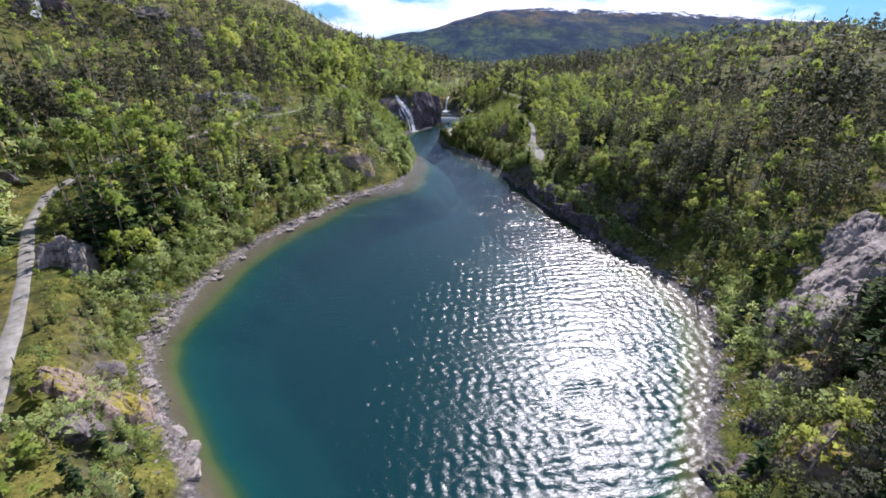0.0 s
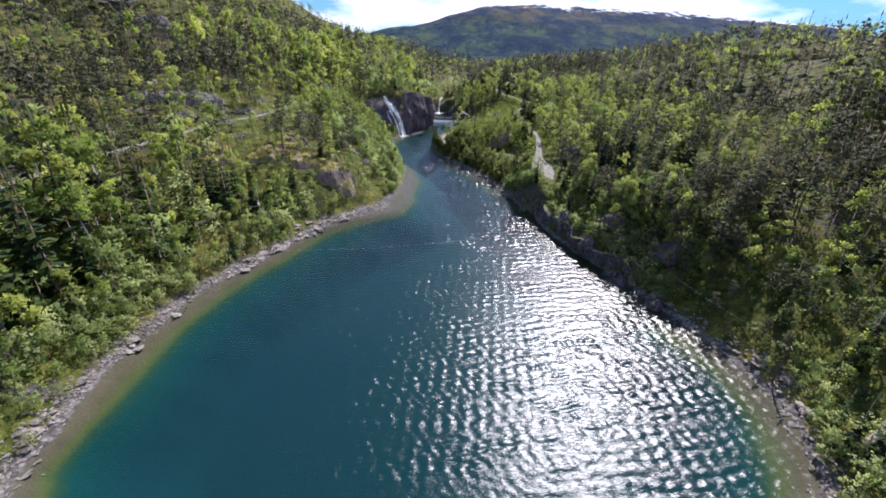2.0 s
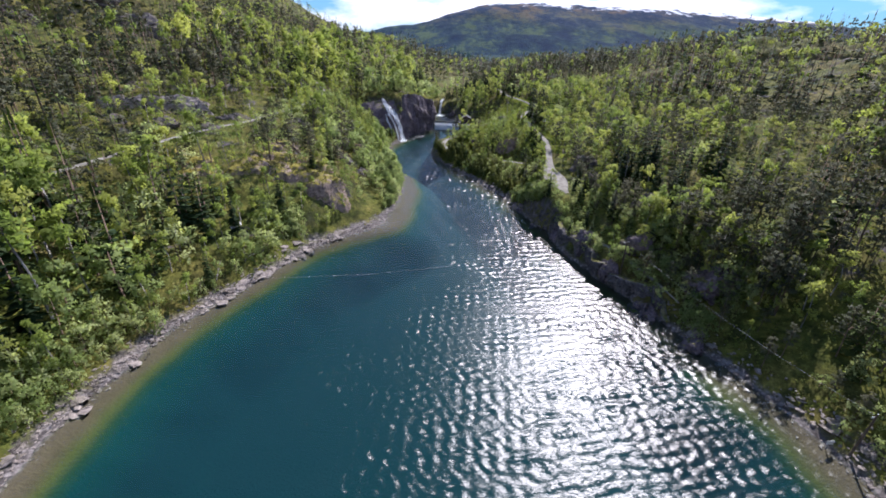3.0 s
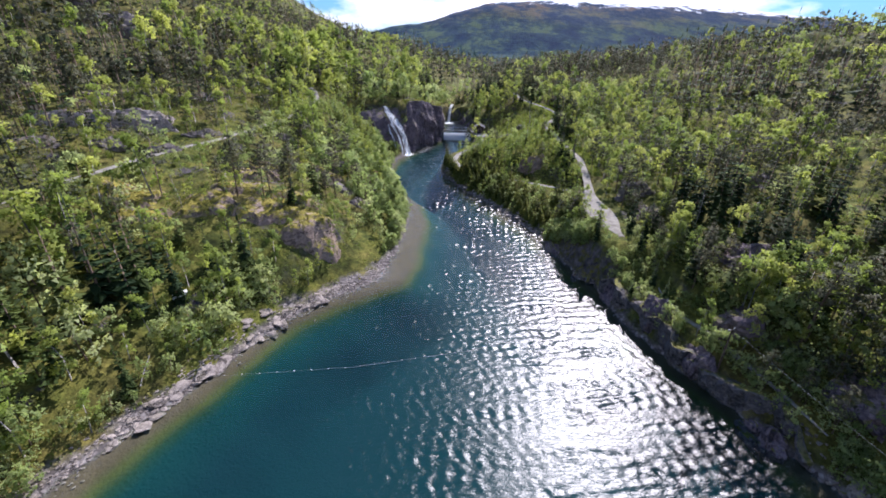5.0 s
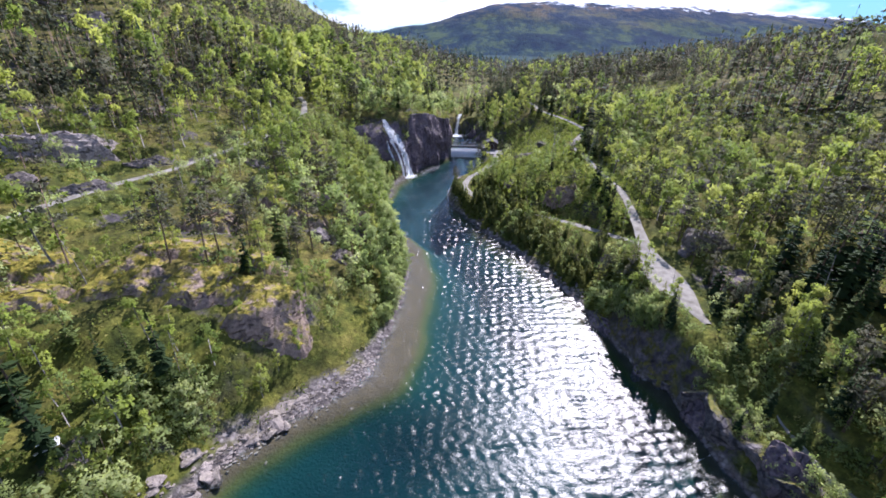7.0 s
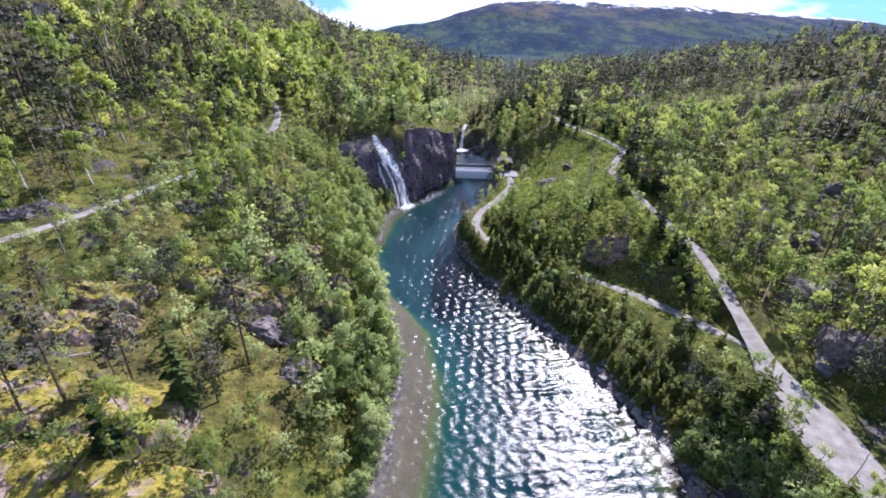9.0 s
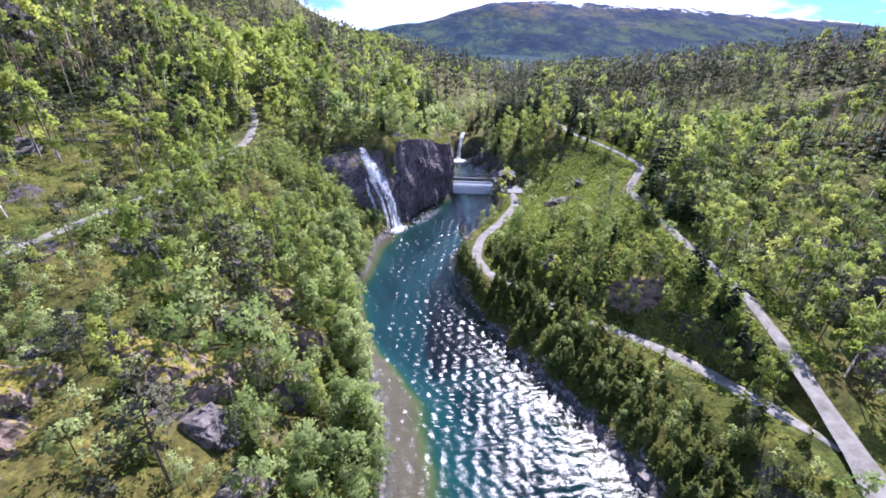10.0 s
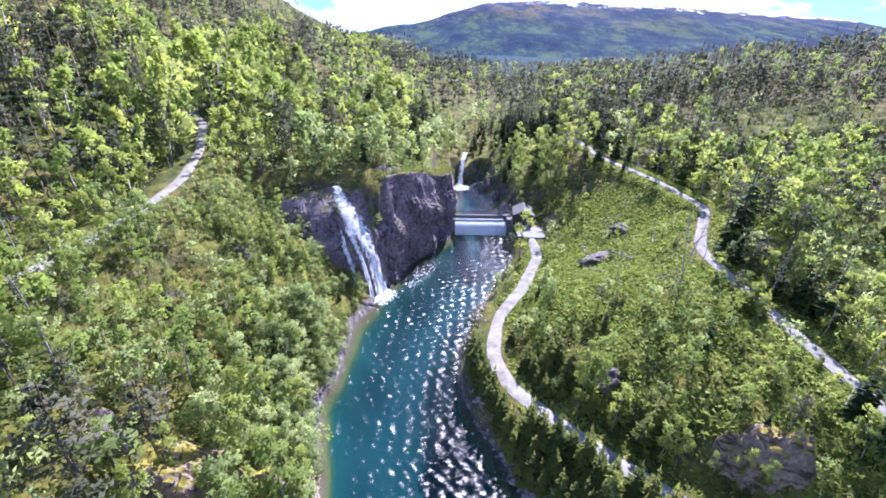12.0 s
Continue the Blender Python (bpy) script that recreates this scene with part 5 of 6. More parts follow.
def woods(x, y):
    """Which tree stands at each place: an index into NAMES, or -1."""
    dw, de = shores(x, y)
    d = np.maximum(dw, de)
    west = dw > de
    keep = rng.rand(len(x))
    pick = rng.rand(len(x))
    patch = vnoise(x, y, 24.0, 3)
    stand = vnoise(x + 300, y, 38.0, 3)
    kind = np.full(len(x), -1)
    dens = 0.80 + 0.35 * patch
    dens = np.where(west & (y > 118) & (y < 260) & (d > 18), 0.56 + 0.6 * patch, dens)
    dens = np.where(west & (y > 138) & (y < 215) & (d < 34), 0.80, dens)
    dens = np.where(west & (y > 138) & (y < 174) & (d > 6) & (d < 42), 0.56 + 0.6 * patch, dens)
    dens = np.where((~west & (d < 13) & (y > 74) & (y < 135)) | (west & (d < 7) & (y > 114) & (y < 205)), 1.1, dens)
    dens = np.where(~west & (d > 30), 0.62 + 0.4 * patch, dens)
    dens = np.where(~west & (d > 10) & (d < 34) & (y > 145) & (y < 200), np.where(line_distance(x, y, ROAD_E)[0] < 26, 0.62 + 0.5 * patch, 0.8), dens)
    dens = np.where(~west & (x > np.interp(y, [p[1] for p in ROAD_E], [p[0] for p in ROAD_E]) + 2) & (y > 130) & (y < 240) & (d < 75), 0.92 + 0.3 * patch, dens)
    dens = np.where(west & (x < -48) & (y > 150) & (y < 225) & (x > -95), 0.55 + 0.7 * patch, dens)
    # shares of birch, alder, spruce, young spruce, pine
    share = np.zeros((len(x), 5))
    share[:] = (0.34, 0.06, 0.32, 0.0, 0.28)
    share[west & (y < 112)] = (0.38, 0.18, 0.34, 0.06, 0.04)
    share[west & (y < 112) & (d > 55)] = (0.34, 0.06, 0.50, 0.0, 0.10)
    share[west & (y >= 112) & (y < 255)] = (0.34, 0.34, 0.04, 0.04, 0.24)
    share[west & (y >= 112) & (y < 255) & (d > 62)] = (0.08, 0.02, 0.42, 0.02, 0.46)
    share[west & (y >= 140) & (y < 215) & (d < 34)] = (0.30, 0.56, 0.02, 0.02, 0.10)
    share[west & (y > 138) & (y < 174) & (d > 6) & (d < 42)] = (0.24, 0.34, 0.02, 0.08, 0.32)
    share[west & (y >= 200) & (y < 255) & (d < 48)] = (0.52, 0.34, 0.03, 0.02, 0.09)
    share[west & (y >= 255)] = (0.44, 0.08, 0.28, 0.0, 0.20)
    share[west & (y >= 165) & (y < 262) & (x < -48)] = (0.15, 0.05, 0.32, 0.0, 0.48)
    share[west & (y >= 235) & (x < -78)] = (0.20, 0.04, 0.42, 0.0, 0.34)
    share[west & (y >= 255) & (d > 110)] = (0.28, 0.05, 0.38, 0.0, 0.29)
    share[~west & (y < 135)] = (0.30, 0.10, 0.22, 0.03, 0.35)
    share[~west & (y >= 135) & (y < 250)] = (0.37, 0.15, 0.15, 0.06, 0.27)
    share[~west & (y >= 250)] = (0.10, 0.03, 0.42, 0.0, 0.45)
    share[(d < 9) & west & (y > 60)] = (0.30, 0.66, 0.02, 0.02, 0.0)
    share[~west & (y > 140) & (y < 225)] = (0.40, 0.30, 0.06, 0.10, 0.14)
    share[~west & (d < 11) & (y > 132) & (y < 185)] = (0.10, 0.24, 0.02, 0.62, 0.02)
    share[~west & (y > 225) & (y < 330)] = (0.30, 0.06, 0.28, 0.0, 0.36)
    share[~west & (y > 212) & (y < 264) & (d < 40)] = (0.70, 0.14, 0.04, 0.0, 0.12)
    share[~west & (d > 58)] = (0.12, 0.02, 0.40, 0.0, 0.46)
    share[~west & (d > 30) & (y > 255)] = (0.10, 0.03, 0.42, 0.0, 0.45)
    share[(y > 330) & (np.abs(x - 60) < 90)] = (0.12, 0.0, 0.70, 0.0, 0.18)
    share[(y > 600) & (x > -20)] = (0.08, 0.0, 0.84, 0.0, 0.08)
    share[:, 2] *= np.exp(np.clip(stand * 8, -1.8, 1.7))
    share[:, 4] *= np.exp(np.clip(-stand * 6, -1.4, 1.2))
    share[:, 0] *= np.exp(np.clip(vnoise(x, y + 500, 24.0, 2) * 6, -1.3, 1.3))
    cum = np.cumsum(share, 1) / share.sum(1)[:, None]
    kind = (pick[:, None] > cum).sum(1).clip(0, 4)
    edge = np.where(west & (y > 114) & (y < 202), 0.6, np.where(~west & (y > 76) & (y < 215), 1.2, 2.2))
    edge = np.where(west & (y > 102) & (y < 126), 4.5, edge)
    out = ((d < edge) & (y < 268)) | (keep > dens * (1 - open_ground(x, y)))
    return np.where(out, -1, kind), d


NAMES = ["birch", "alder", "spruce", "young_spruce", "pine"]
nxs, nys = scatter(-120, 132, 2, 300, 3.0)
nk, nd = woods(nxs, nys)
keepers = nk >= 0
nxs, nys, nk, nd = nxs[keepers], nys[keepers], nk[keepers], nd[keepers]


def add_row(pts, n, y0, y1, out, spread, kind):
    """Bushes and young trees in a row along a shore."""
    global nxs, nys, nk, nd
    P = shore_points(pts, n, y0, y1, out, spread)
    d = np.maximum(*shores(P[:, 0], P[:, 1]))
    ok = (d > np.where((P[:, 0] < 0) & (P[:, 1] > 102) & (P[:, 1] < 126), 4.0, 0.35)) & (open_ground(P[:, 0], P[:, 1]) < 0.4)
    P, d = P[ok], d[ok]
    nxs, nys, nk, nd = np.r_[nxs, P[:, 0]], np.r_[nys, P[:, 1]], np.r_[nk, np.full(len(P), kind)], np.r_[nd, d]


add_row(SHORE_W, 120, 116, 200, -1.3, 0.8, 1)
add_row(SHORE_W, 40, 60, 112, -3.5, 1.2, 1)
add_row(SHORE_W, 70, 40, 80, -4.0, 1.6, 1)
add_row(SHORE_E, 170, 78, 134, 1.9, 0.7, 1)
add_row(SHORE_E, 70, 78, 134, 6.2, 1.0, 1)
add_row(SHORE_E, 40, 104, 134, 3.8, 1.2, 1)
add_row(SHORE_E, 60, 76, 132, 9.0, 1.6, 1)
add_row(SHORE_E, 50, 76, 132, 10.0, 2.0, 0)
add_row(SHORE_E, 40, 76, 132, 10.5, 2.0, 4)
add_row(SHORE_E, 70, 22, 66, 5.0, 3.0, 1)
add_row(SHORE_W, 60, 22, 58, -5.0, 3.0, 1)
add_row(SHORE_E, 240, 126, 184, 5.5, 2.8, 3)
add_row(SHORE_E, 60, 132, 176, 7.0, 2.5, 1)
add_row(SHORE_E, 60, 140, 186, 2.2, 0.9, 3)
nz = ground(nxs, nys)
size = rng.uniform(0.62, 1.22, len(nxs)) * np.where((nd < 7) & (nk != 3), 0.66, 1.0) * np.where((nxs > 0) & (nys < 140) & (nd < 14), 0.8, 1.0) * np.where((nk == 3), rng.uniform(0.7, 1.25, len(nxs)), 1.0) * np.where((nxs < 0) & (nys < 112) & (nd > 4), 1.38, 1.0) * np.where((nxs < 0) & (nys > 135) & (nk < 2) & (nd > 2.5), 1.28, 1.0) * np.where((nxs < 0) & (nys < 56) & (nd < 24), np.where(nk == 2, 0.4, 0.62), 1.0) * (1 + 0.5 * np.clip(vnoise(nxs, nys, 18.0, 2) * 1.6, -0.6, 0.6))
road_d = line_distance(nxs, nys, ROAD_W)[0]
size *= np.where((road_d < 13) & (nys > 132) & (nys < 235) & (nxs > np.interp(nys, [p[1] for p in ROAD_W], [p[0] for p in ROAD_W])), 0.58, 1.0)
lake_side = nxs > np.interp(nys, [p[1] for p in ROAD_W], [p[0] for p in ROAD_W])
size *= np.where((road_d < 9) & lake_side & (nys > 30) & (nys < 92), 0.34 + 0.5 * sstep(4, 9, road_d), 1.0)


def add_patch(cx, cy, ax, ay, n, kind, lo, hi):
    """Bushes and saplings strewn over a patch of open ground."""
    global nxs, nys, nz, nk, nd, size
    x, y = cx + ax * rng.uniform(-1, 1, n), cy + ay * rng.uniform(-1, 1, n)
    ok = np.maximum(*shores(x, y)) > 2.5
    for pts in (ROAD_W, ROAD_E, TRACK_SHORE):
        ok &= line_distance(x, y, pts)[0] > 2.0
    x, y = x[ok], y[ok]
    ok = vnoise(x, y, 9.0, 2) > rng.uniform(-0.5, 0.35, len(x))
    x, y = x[ok], y[ok]
    nxs, nys, nz = np.r_[nxs, x], np.r_[nys, y], np.r_[nz, ground(x, y)]
    nk, nd, size = np.r_[nk, np.full(len(x), kind)], np.r_[nd, np.full(len(x), 9.0)], np.r_[size, rng.uniform(lo, hi, len(x))]


add_patch(22, 190, 18, 32, 120, 1, 0.25, 0.65)
add_patch(-21, 198, 6, 8, 46, 1, 0.7, 1.25)
add_patch(-30, 208, 7, 8, 40, 0, 0.6, 1.0)
add_patch(-31, 104, 6, 8, 50, 1, 0.6, 1.0)
add_patch(-24, 200, 6, 4, 26, 0, 0.4, 0.6)
add_patch(-27, 190, 16, 22, 330, 1, 0.5, 0.85)
add_patch(-34, 184, 16, 20, 110, 0, 0.45, 0.75)
add_patch(-34, 158, 20, 20, 150, 1, 0.4, 0.8)
add_patch(-32, 156, 18, 18, 90, 1, 0.3, 0.75)
add_patch(24, 180, 16, 26, 60, 0, 0.35, 0.75)
add_patch(22, 178, 14, 24, 50, 3, 0.4, 0.9)
add_patch(50, 175, 14, 30, 70, 1, 0.5, 0.9)
add_patch(-34, 124, 16, 9, 40, 0, 0.25, 0.5)
add_patch(-30.5, 108.5, 4.5, 3.5, 60, 1, 0.45, 0.75)
add_patch(-62, 143, 16, 10, 30, 1, 0.3, 0.6)
add_patch(46, 30, 12, 12, 40, 1, 0.35, 0.7)
add_patch(-34, 38, 10, 16, 60, 1, 0.3, 0.75)
# only low growth stands on the open ground between the two tracks and below the shore track
track_x, road_x = (np.interp(nys, [p[1] for p in pts], [p[0] for p in pts]) for pts in (TRACK_SHORE, ROAD_E))
between = (nys > 150) & (nys < 236) & (nxs > track_x - 1) & (nxs < road_x)
below = (nys > 140) & (nys < 200) & (nxs > 0) & (nxs < track_x)
size = np.where(between, np.minimum(size, np.array([0.5, 0.62, 0.36, 0.75, 0.55])[nk] * (0.6 + 0.7 * rng.rand(len(size)))), size)
front = (nys > 176) & (nys < 216) & (nxs > -46) & (nxs < -10)
size = np.where(front, np.minimum(size, np.where(nys > 194, 0.46, 0.85) * np.array([0.8, 1.0, 0.6, 1.0, 0.8])[nk] * (0.75 + 0.5 * rng.rand(len(size)))), size)
size = np.where(below, np.minimum(size, np.array([0.45, 0.48, 0.36, 0.85, 0.45])[nk] * (0.7 + 0.6 * rng.rand(len(size)))), size)
size = np.where((nxs < -46) & (nys > 175) & (nk != 1), size * 1.22, size)


def add_verge(pts, side, y0, y1, lo_off, hi_off, n, kind, lo, hi):
    """Trees along one side of a track, close to it."""
    global nxs, nys, nz, nk, nd, size
    y = rng.uniform(y0, y1, n)
    x = np.interp(y, [p[1] for p in pts], [p[0] for p in pts]) + side * rng.uniform(lo_off, hi_off, n)
    nxs, nys, nz = np.r_[nxs, x], np.r_[nys, y], np.r_[nz, ground(x, y)]
    nk, nd, size = np.r_[nk, np.full(n, kind)], np.r_[nd, np.full(n, 9.0)], np.r_[size, rng.uniform(lo, hi, n)]


add_verge(ROAD_E, -1, 150, 171, 1.9, 5.5, 16, 0, 0.45, 0.75)
add_verge(ROAD_E, -1, 151, 172, 1.8, 4.5, 10, 2, 0.40, 0.70)
add_verge(ROAD_E, -1, 181, 190, 1.8, 4.0, 6, 0, 0.40, 0.65)
add_verge(ROAD_E, -1, 181, 189, 1.6, 3.5, 5, 3, 0.7, 1.1)
add_verge(ROAD_E, 1, 178, 196, 2.0, 5.0, 12, 2, 0.5, 0.9)
add_verge(ROAD_E, 1, 150, 196, 2.0, 6.0, 18, 0, 0.6, 0.95)
add_verge(TRACK_SHORE, 1, 169, 178, 3.0, 7.0, 10, 0, 0.45, 0.8)
add_verge(TRACK_SHORE, 1, 169, 182, 3.0, 6.5, 12, 3, 0.7, 1.25)
add_verge(TRACK_SHORE, -1, 163, 176, 3.0, 5.5, 22, 3, 0.8, 1.3)
add_verge(ROAD_W, 1, 166, 196, 2.0, 6.5, 26, 0, 0.42, 0.70)
add_verge(ROAD_W, 1, 166, 200, 1.8, 5.5, 22, 1, 0.55, 0.95)
add_verge(ROAD_W, -1, 190, 250, 2.0, 6.0, 22, 0, 0.6, 1.0)
turn, tint = rng.uniform(0, 2 * math.pi, len(nxs)), rng.rand(len(nxs))


def stand_of(name, label, temps, sel, xs, ys, zs, sizes, mats):
    """Many trees as one object."""
    Vs, Fs, Ms, Ts, Ns, base = [], [], [], [], [], 0
    which = np.arange(len(sel)) % len(temps)
    for w, ((tv, tf), (cv, cf), _) in enumerate(temps):
        ids = sel[which == w]
        if not len(ids):
            continue
        cf, cn = crown_normals(cv, cf)
        V, F, N = np.concatenate([tv, cv]), np.concatenate([tf, cf + len(tv)]), np.concatenate([round_normals(tv), cn])
        mi = np.r_[np.zeros(len(tf)), np.ones(len(cf))]
        a = rng.uniform(0, 2 * math.pi, len(ids))
        c, s = np.cos(a)[:, None], np.sin(a)[:, None]
        k = sizes[ids][:, None]
        wv = k * rng.uniform(0.85, 1.2, (len(ids), 1))
        X, Y, Z = (V[:, 0] * c - V[:, 1] * s) * wv, (V[:, 0] * s + V[:, 1] * c) * wv, V[:, 2] * k
        P = np.stack([X + xs[ids][:, None], Y + ys[ids][:, None], Z + zs[ids][:, None]], -1)
        Vs.append(P.reshape(-1, 3))
        Ns.append(np.stack([N[:, 0] * c - N[:, 1] * s, N[:, 0] * s + N[:, 1] * c, N[:, 2] + 0 * c], -1).reshape(-1, 3))
        Fs.append((F[None] + (np.arange(len(ids)) * len(V))[:, None, None]).reshape(-1, 3) + base)
        Ms.append(np.tile(mi, len(ids)))
        Ts.append(np.repeat(rng.rand(len(ids)), len(V)))
        base += len(ids) * len(V)
    ob = new(name, mesh_of(name, np.concatenate(Vs), np.concatenate(Fs), mats, np.concatenate(Ms), np.concatenate(Ts), True, np.concatenate(Ns)))
    return tagged(ob, label, "trees", kind="stuff")


for i, name in enumerate(NAMES):
    near_t, wood_t, far_t, bark, leaves, label, cat = KINDS[name]
    ids = np.nonzero(nk == i)[0]
    # those of a kind that stand closest along the river and round the weir
    axis_x = np.interp(nys[ids], [20, 60, 120, 180, 230, 300], [5, 0, 8, -8, 6, 10])
    rank = np.abs(nxs[ids] - axis_x) + 0.5 * np.maximum(0, 60 - nys[ids]) + 0.35 * np.maximum(0, nys[ids] - 225)
    order = np.argsort(rank)
    count = 290 if name in ("birch", "alder") else 205
    single, rest = ids[order[:count]], ids[order[count:]]
    protos = []
    for (tv, tf), (cv, cf), limbs in near_t:
        mi = np.zeros(len(cf))
        cf, cn = crown_normals(cv, cf)
        if limbs:
            cn = np.r_[cn, round_normals(limbs[0])]
            cv, cf, mi = *join((cv, cf), limbs), np.r_[mi, np.ones(len(limbs[1]))]
        protos.append((mesh_of("trunk", tv, tf, bark), mesh_of("crown", cv, cf, [leaves, bark], mi, smooth=True, normals=cn)))
    for j, q in enumerate(single):
        tree = thing(name, pose(nxs[q], nys[q], nz[q], 0, 0, math.degrees(turn[q])) @ Matrix.Diagonal((size[q], size[q], size[q], 1)), label, cat, name.replace("_", " ") + " trees")
        tr, cr = protos[j % len(protos)]
        part("trunk", tr, tree)
        part("crown", cr, tree)
    off = np.hypot(np.hypot(nxs[rest], np.maximum(nys[rest] - 145, 0)), 30)
    off = np.where(np.abs(nxs[rest]) > 50 + 1.2 * (nys[rest] - 12), 999, off)
    for group, temps, word in ((rest[off < 84], wood_t, "_wood"), (rest[off >= 84], far_t, "_upper_wood")):
        if len(group):
            stand_of(name + word, "mixed-height wood of " + name.replace("_", " ") + " trees on the slopes", temps, group, nxs, nys, nz, size, [bark, leaves])

# farther woods: the valley sides beyond, up to the skylines
HILLSIDE = {"birch": [broadleaf(s, 9.6, 1.55, 26, 3, 0.46, 0.08, 3, 3) for s in (1, 2, 3, 4)], "alder": [broadleaf(s, 5.2, 2.1, 16, 3, 0.60, 0.1, 3, 2) for s in (11, 12)],
            "spruce": [conifer(s, 10.5, 2.1, 5, 5, False, sides=3) for s in (21, 22)], "pine": [scots_pine(s, 9.6, 2.0, 6, 6, 0.66, 3) for s in (41, 42)]}
fx1, fy1 = scatter(-420, 420, 2, 620, 6.1)
far = ~((fx1 > -120) & (fx1 < 132) & (fy1 < 300))
fx1, fy1 = fx1[far], fy1[far]
fx2, fy2 = scatter(-700, 620, 620, 1400, 16.0)
FXS, FYS = np.r_[fx1, fx2], np.r_[fy1, fy2]
view = (np.abs(FXS) < 50 + 1.12 * (FYS + 20)) & ((FYS < 640) | (FXS < -10))
FXS, FYS = FXS[view], FYS[view]
qx, qy = scatter(-10, 520, 600, 1300, 20.0)
qy, qx = qy[qx < 0.5 * qy], qx[qx < 0.5 * qy]
FXS, FYS = np.r_[FXS, qx], np.r_[FYS, qy]
fk, fd = woods(FXS, FYS)
fk = np.where(fk == 3, 2, fk)
FZS = ground(FXS, FYS)
fsize = rng.uniform(0.85, 1.5, len(FXS)) * (1 + 0.55 * sstep(600, 700, FYS) * (FXS < -10) + 0.25 * (FYS > 600))
for i, name in enumerate(NAMES):
    ids = np.nonzero(fk == i)[0]
    if len(ids):
        stand_of(name + "_hillside", "distant wood of " + name + " trees up the valley side", HILLSIDE[name], ids, FXS, FYS, FZS, fsize, [KINDS[name][3], KINDS[name][4]])

# low shrubs and shoots between the trees
ux, uy = scatter(-95, 100, 6, 262, 2.0)
du = np.maximum(*shores(ux, uy))
ok = (du > 1.6) & (rng.rand(len(ux)) < 0.80 + 0.6 * vnoise(ux, uy, 12.0, 2))
for pts, w in ((ROAD_W, 2.6), (ROAD_E, 2.6), (TRACK_SHORE, 2.2), (PATH_BANK, 0.9)):
    ok &= line_distance(ux, uy, pts)[0] > w
ok &= np.hypot((ux - 31.8) / 3.6, (uy - 131) / 11) > 1
ok &= ~((ux > 14) & (ux < 21) & (uy > 219) & (uy < 234))
ok &= ~((uy > 180) & (ux > np.interp(uy, [p[1] for p in TRACK_SHORE], [p[0] for p in TRACK_SHORE])) & (ux < 44) & (uy < 226) & (rng.rand(len(ux)) < 0.6))
ux, uy = ux[ok], uy[ok]
uz, us = ground(ux, uy), rng.uniform(0.45, 1.5, len(ux))
Cc = np.stack([ux, uy, uz], 1)[:, None] + rng.normal(0, 1, (len(ux), 19, 3)) * (us[:, None, None] * np.array([0.55, 0.55, 0.30])) + us[:, None, None] * np.array([0, 0, 0.40])
V, F = cards(Cc.reshape(-1, 3), 0.205, rng)
tagged(new("undergrowth", mesh_of("undergrowth", V, F, M_SHRUB, tint=np.repeat(rng.rand(len(ux)), 57))), "low heather, blueberry and birch shoots", "shrubs", kind="stuff")


# spring grass on the open meadow between the tracks
mx0, my0 = scatter(6, 46, 150, 238, 0.25)
d_t, d_r = line_distance(mx0, my0, TRACK_SHORE)[0], line_distance(mx0, my0, ROAD_E)[0]
side_t, side_r = (np.interp(my0, [p[1] for p in pts], [p[0] for p in pts]) for pts in (TRACK_SHORE, ROAD_E))
ok = (mx0 > side_t - 2.5) & (mx0 < side_r + 4) & (d_t > 1.0) & (d_r > 1.1) & (np.maximum(*shores(mx0, my0)) > 1.5) & (vnoise(mx0, my0, 7.0, 3) > rng.uniform(-0.7, 0.2, len(mx0)))
ok &= ~((mx0 > 13) & (mx0 < 21) & (my0 > 218)) & ((my0 < 226) | (mx0 > 23))
mx0, my0 = mx0[ok], my0[ok]
V, F = cards(np.stack([mx0, my0, ground(mx0, my0) + 0.10], 1), 0.30, rng, 0.6)
tagged(new("meadow_grass", mesh_of("meadow_grass", V, F, M_GRASS, tint=np.repeat(rng.rand(len(mx0)), 3))), "fresh spring grass on the meadow between the tracks", "grass", kind="stuff")


# ---- bare trees, logs and small things ----
bares = [mesh_of("bare_tree", *bare_tree(s, 7.5), M_DEAD) for s in (1, 2, 3, 4)]
rng = np.random.RandomState(21)
for x, y, k in ((27, 188, 1.2), (28.5, 190, 1.35), (25, 186, 0.8), (22, 193, 0.9), (30, 196, 1.0), (19, 187, 0.7), (33, 194, 0.8), (24, 200, 0.7), (29, 207, 0.7), (16, 205, 0.6), (36, 185, 0.9),
                (-33, 150, 1.0), (-27, 172, 1.1), (-41, 158, 1.0), (-36, 141, 0.9), (-48, 150, 1.1), (-24, 133, 0.9), (-30, 112, 0.8), (-44, 120, 1.0), (-57, 165, 1.0), (-21, 146, 0.7), (-63, 176, 1.0), (-46, 184, 1.1), (-20, 183, 0.8),
                (43, 120, 1.1), (50, 128, 1.0), (37, 113, 0.8), (29, 126, 0.7), (53, 143, 1.1), (58, 117, 1.0), (46, 164, 1.0), (62, 150, 1.1), (44, 98, 0.9), (55, 88, 1.0), (70, 110, 1.1)):
    m = pose(x, y, gz(x, y), rng.uniform(-5, 5), rng.uniform(-5, 5), rng.uniform(0, 360)) @ Matrix.Diagonal((k, k, k, 1))
    thing("bare_tree", m, "leafless grey tree with thin broken twigs", "tree", "bare trees", bares[int(x + y) % 4])


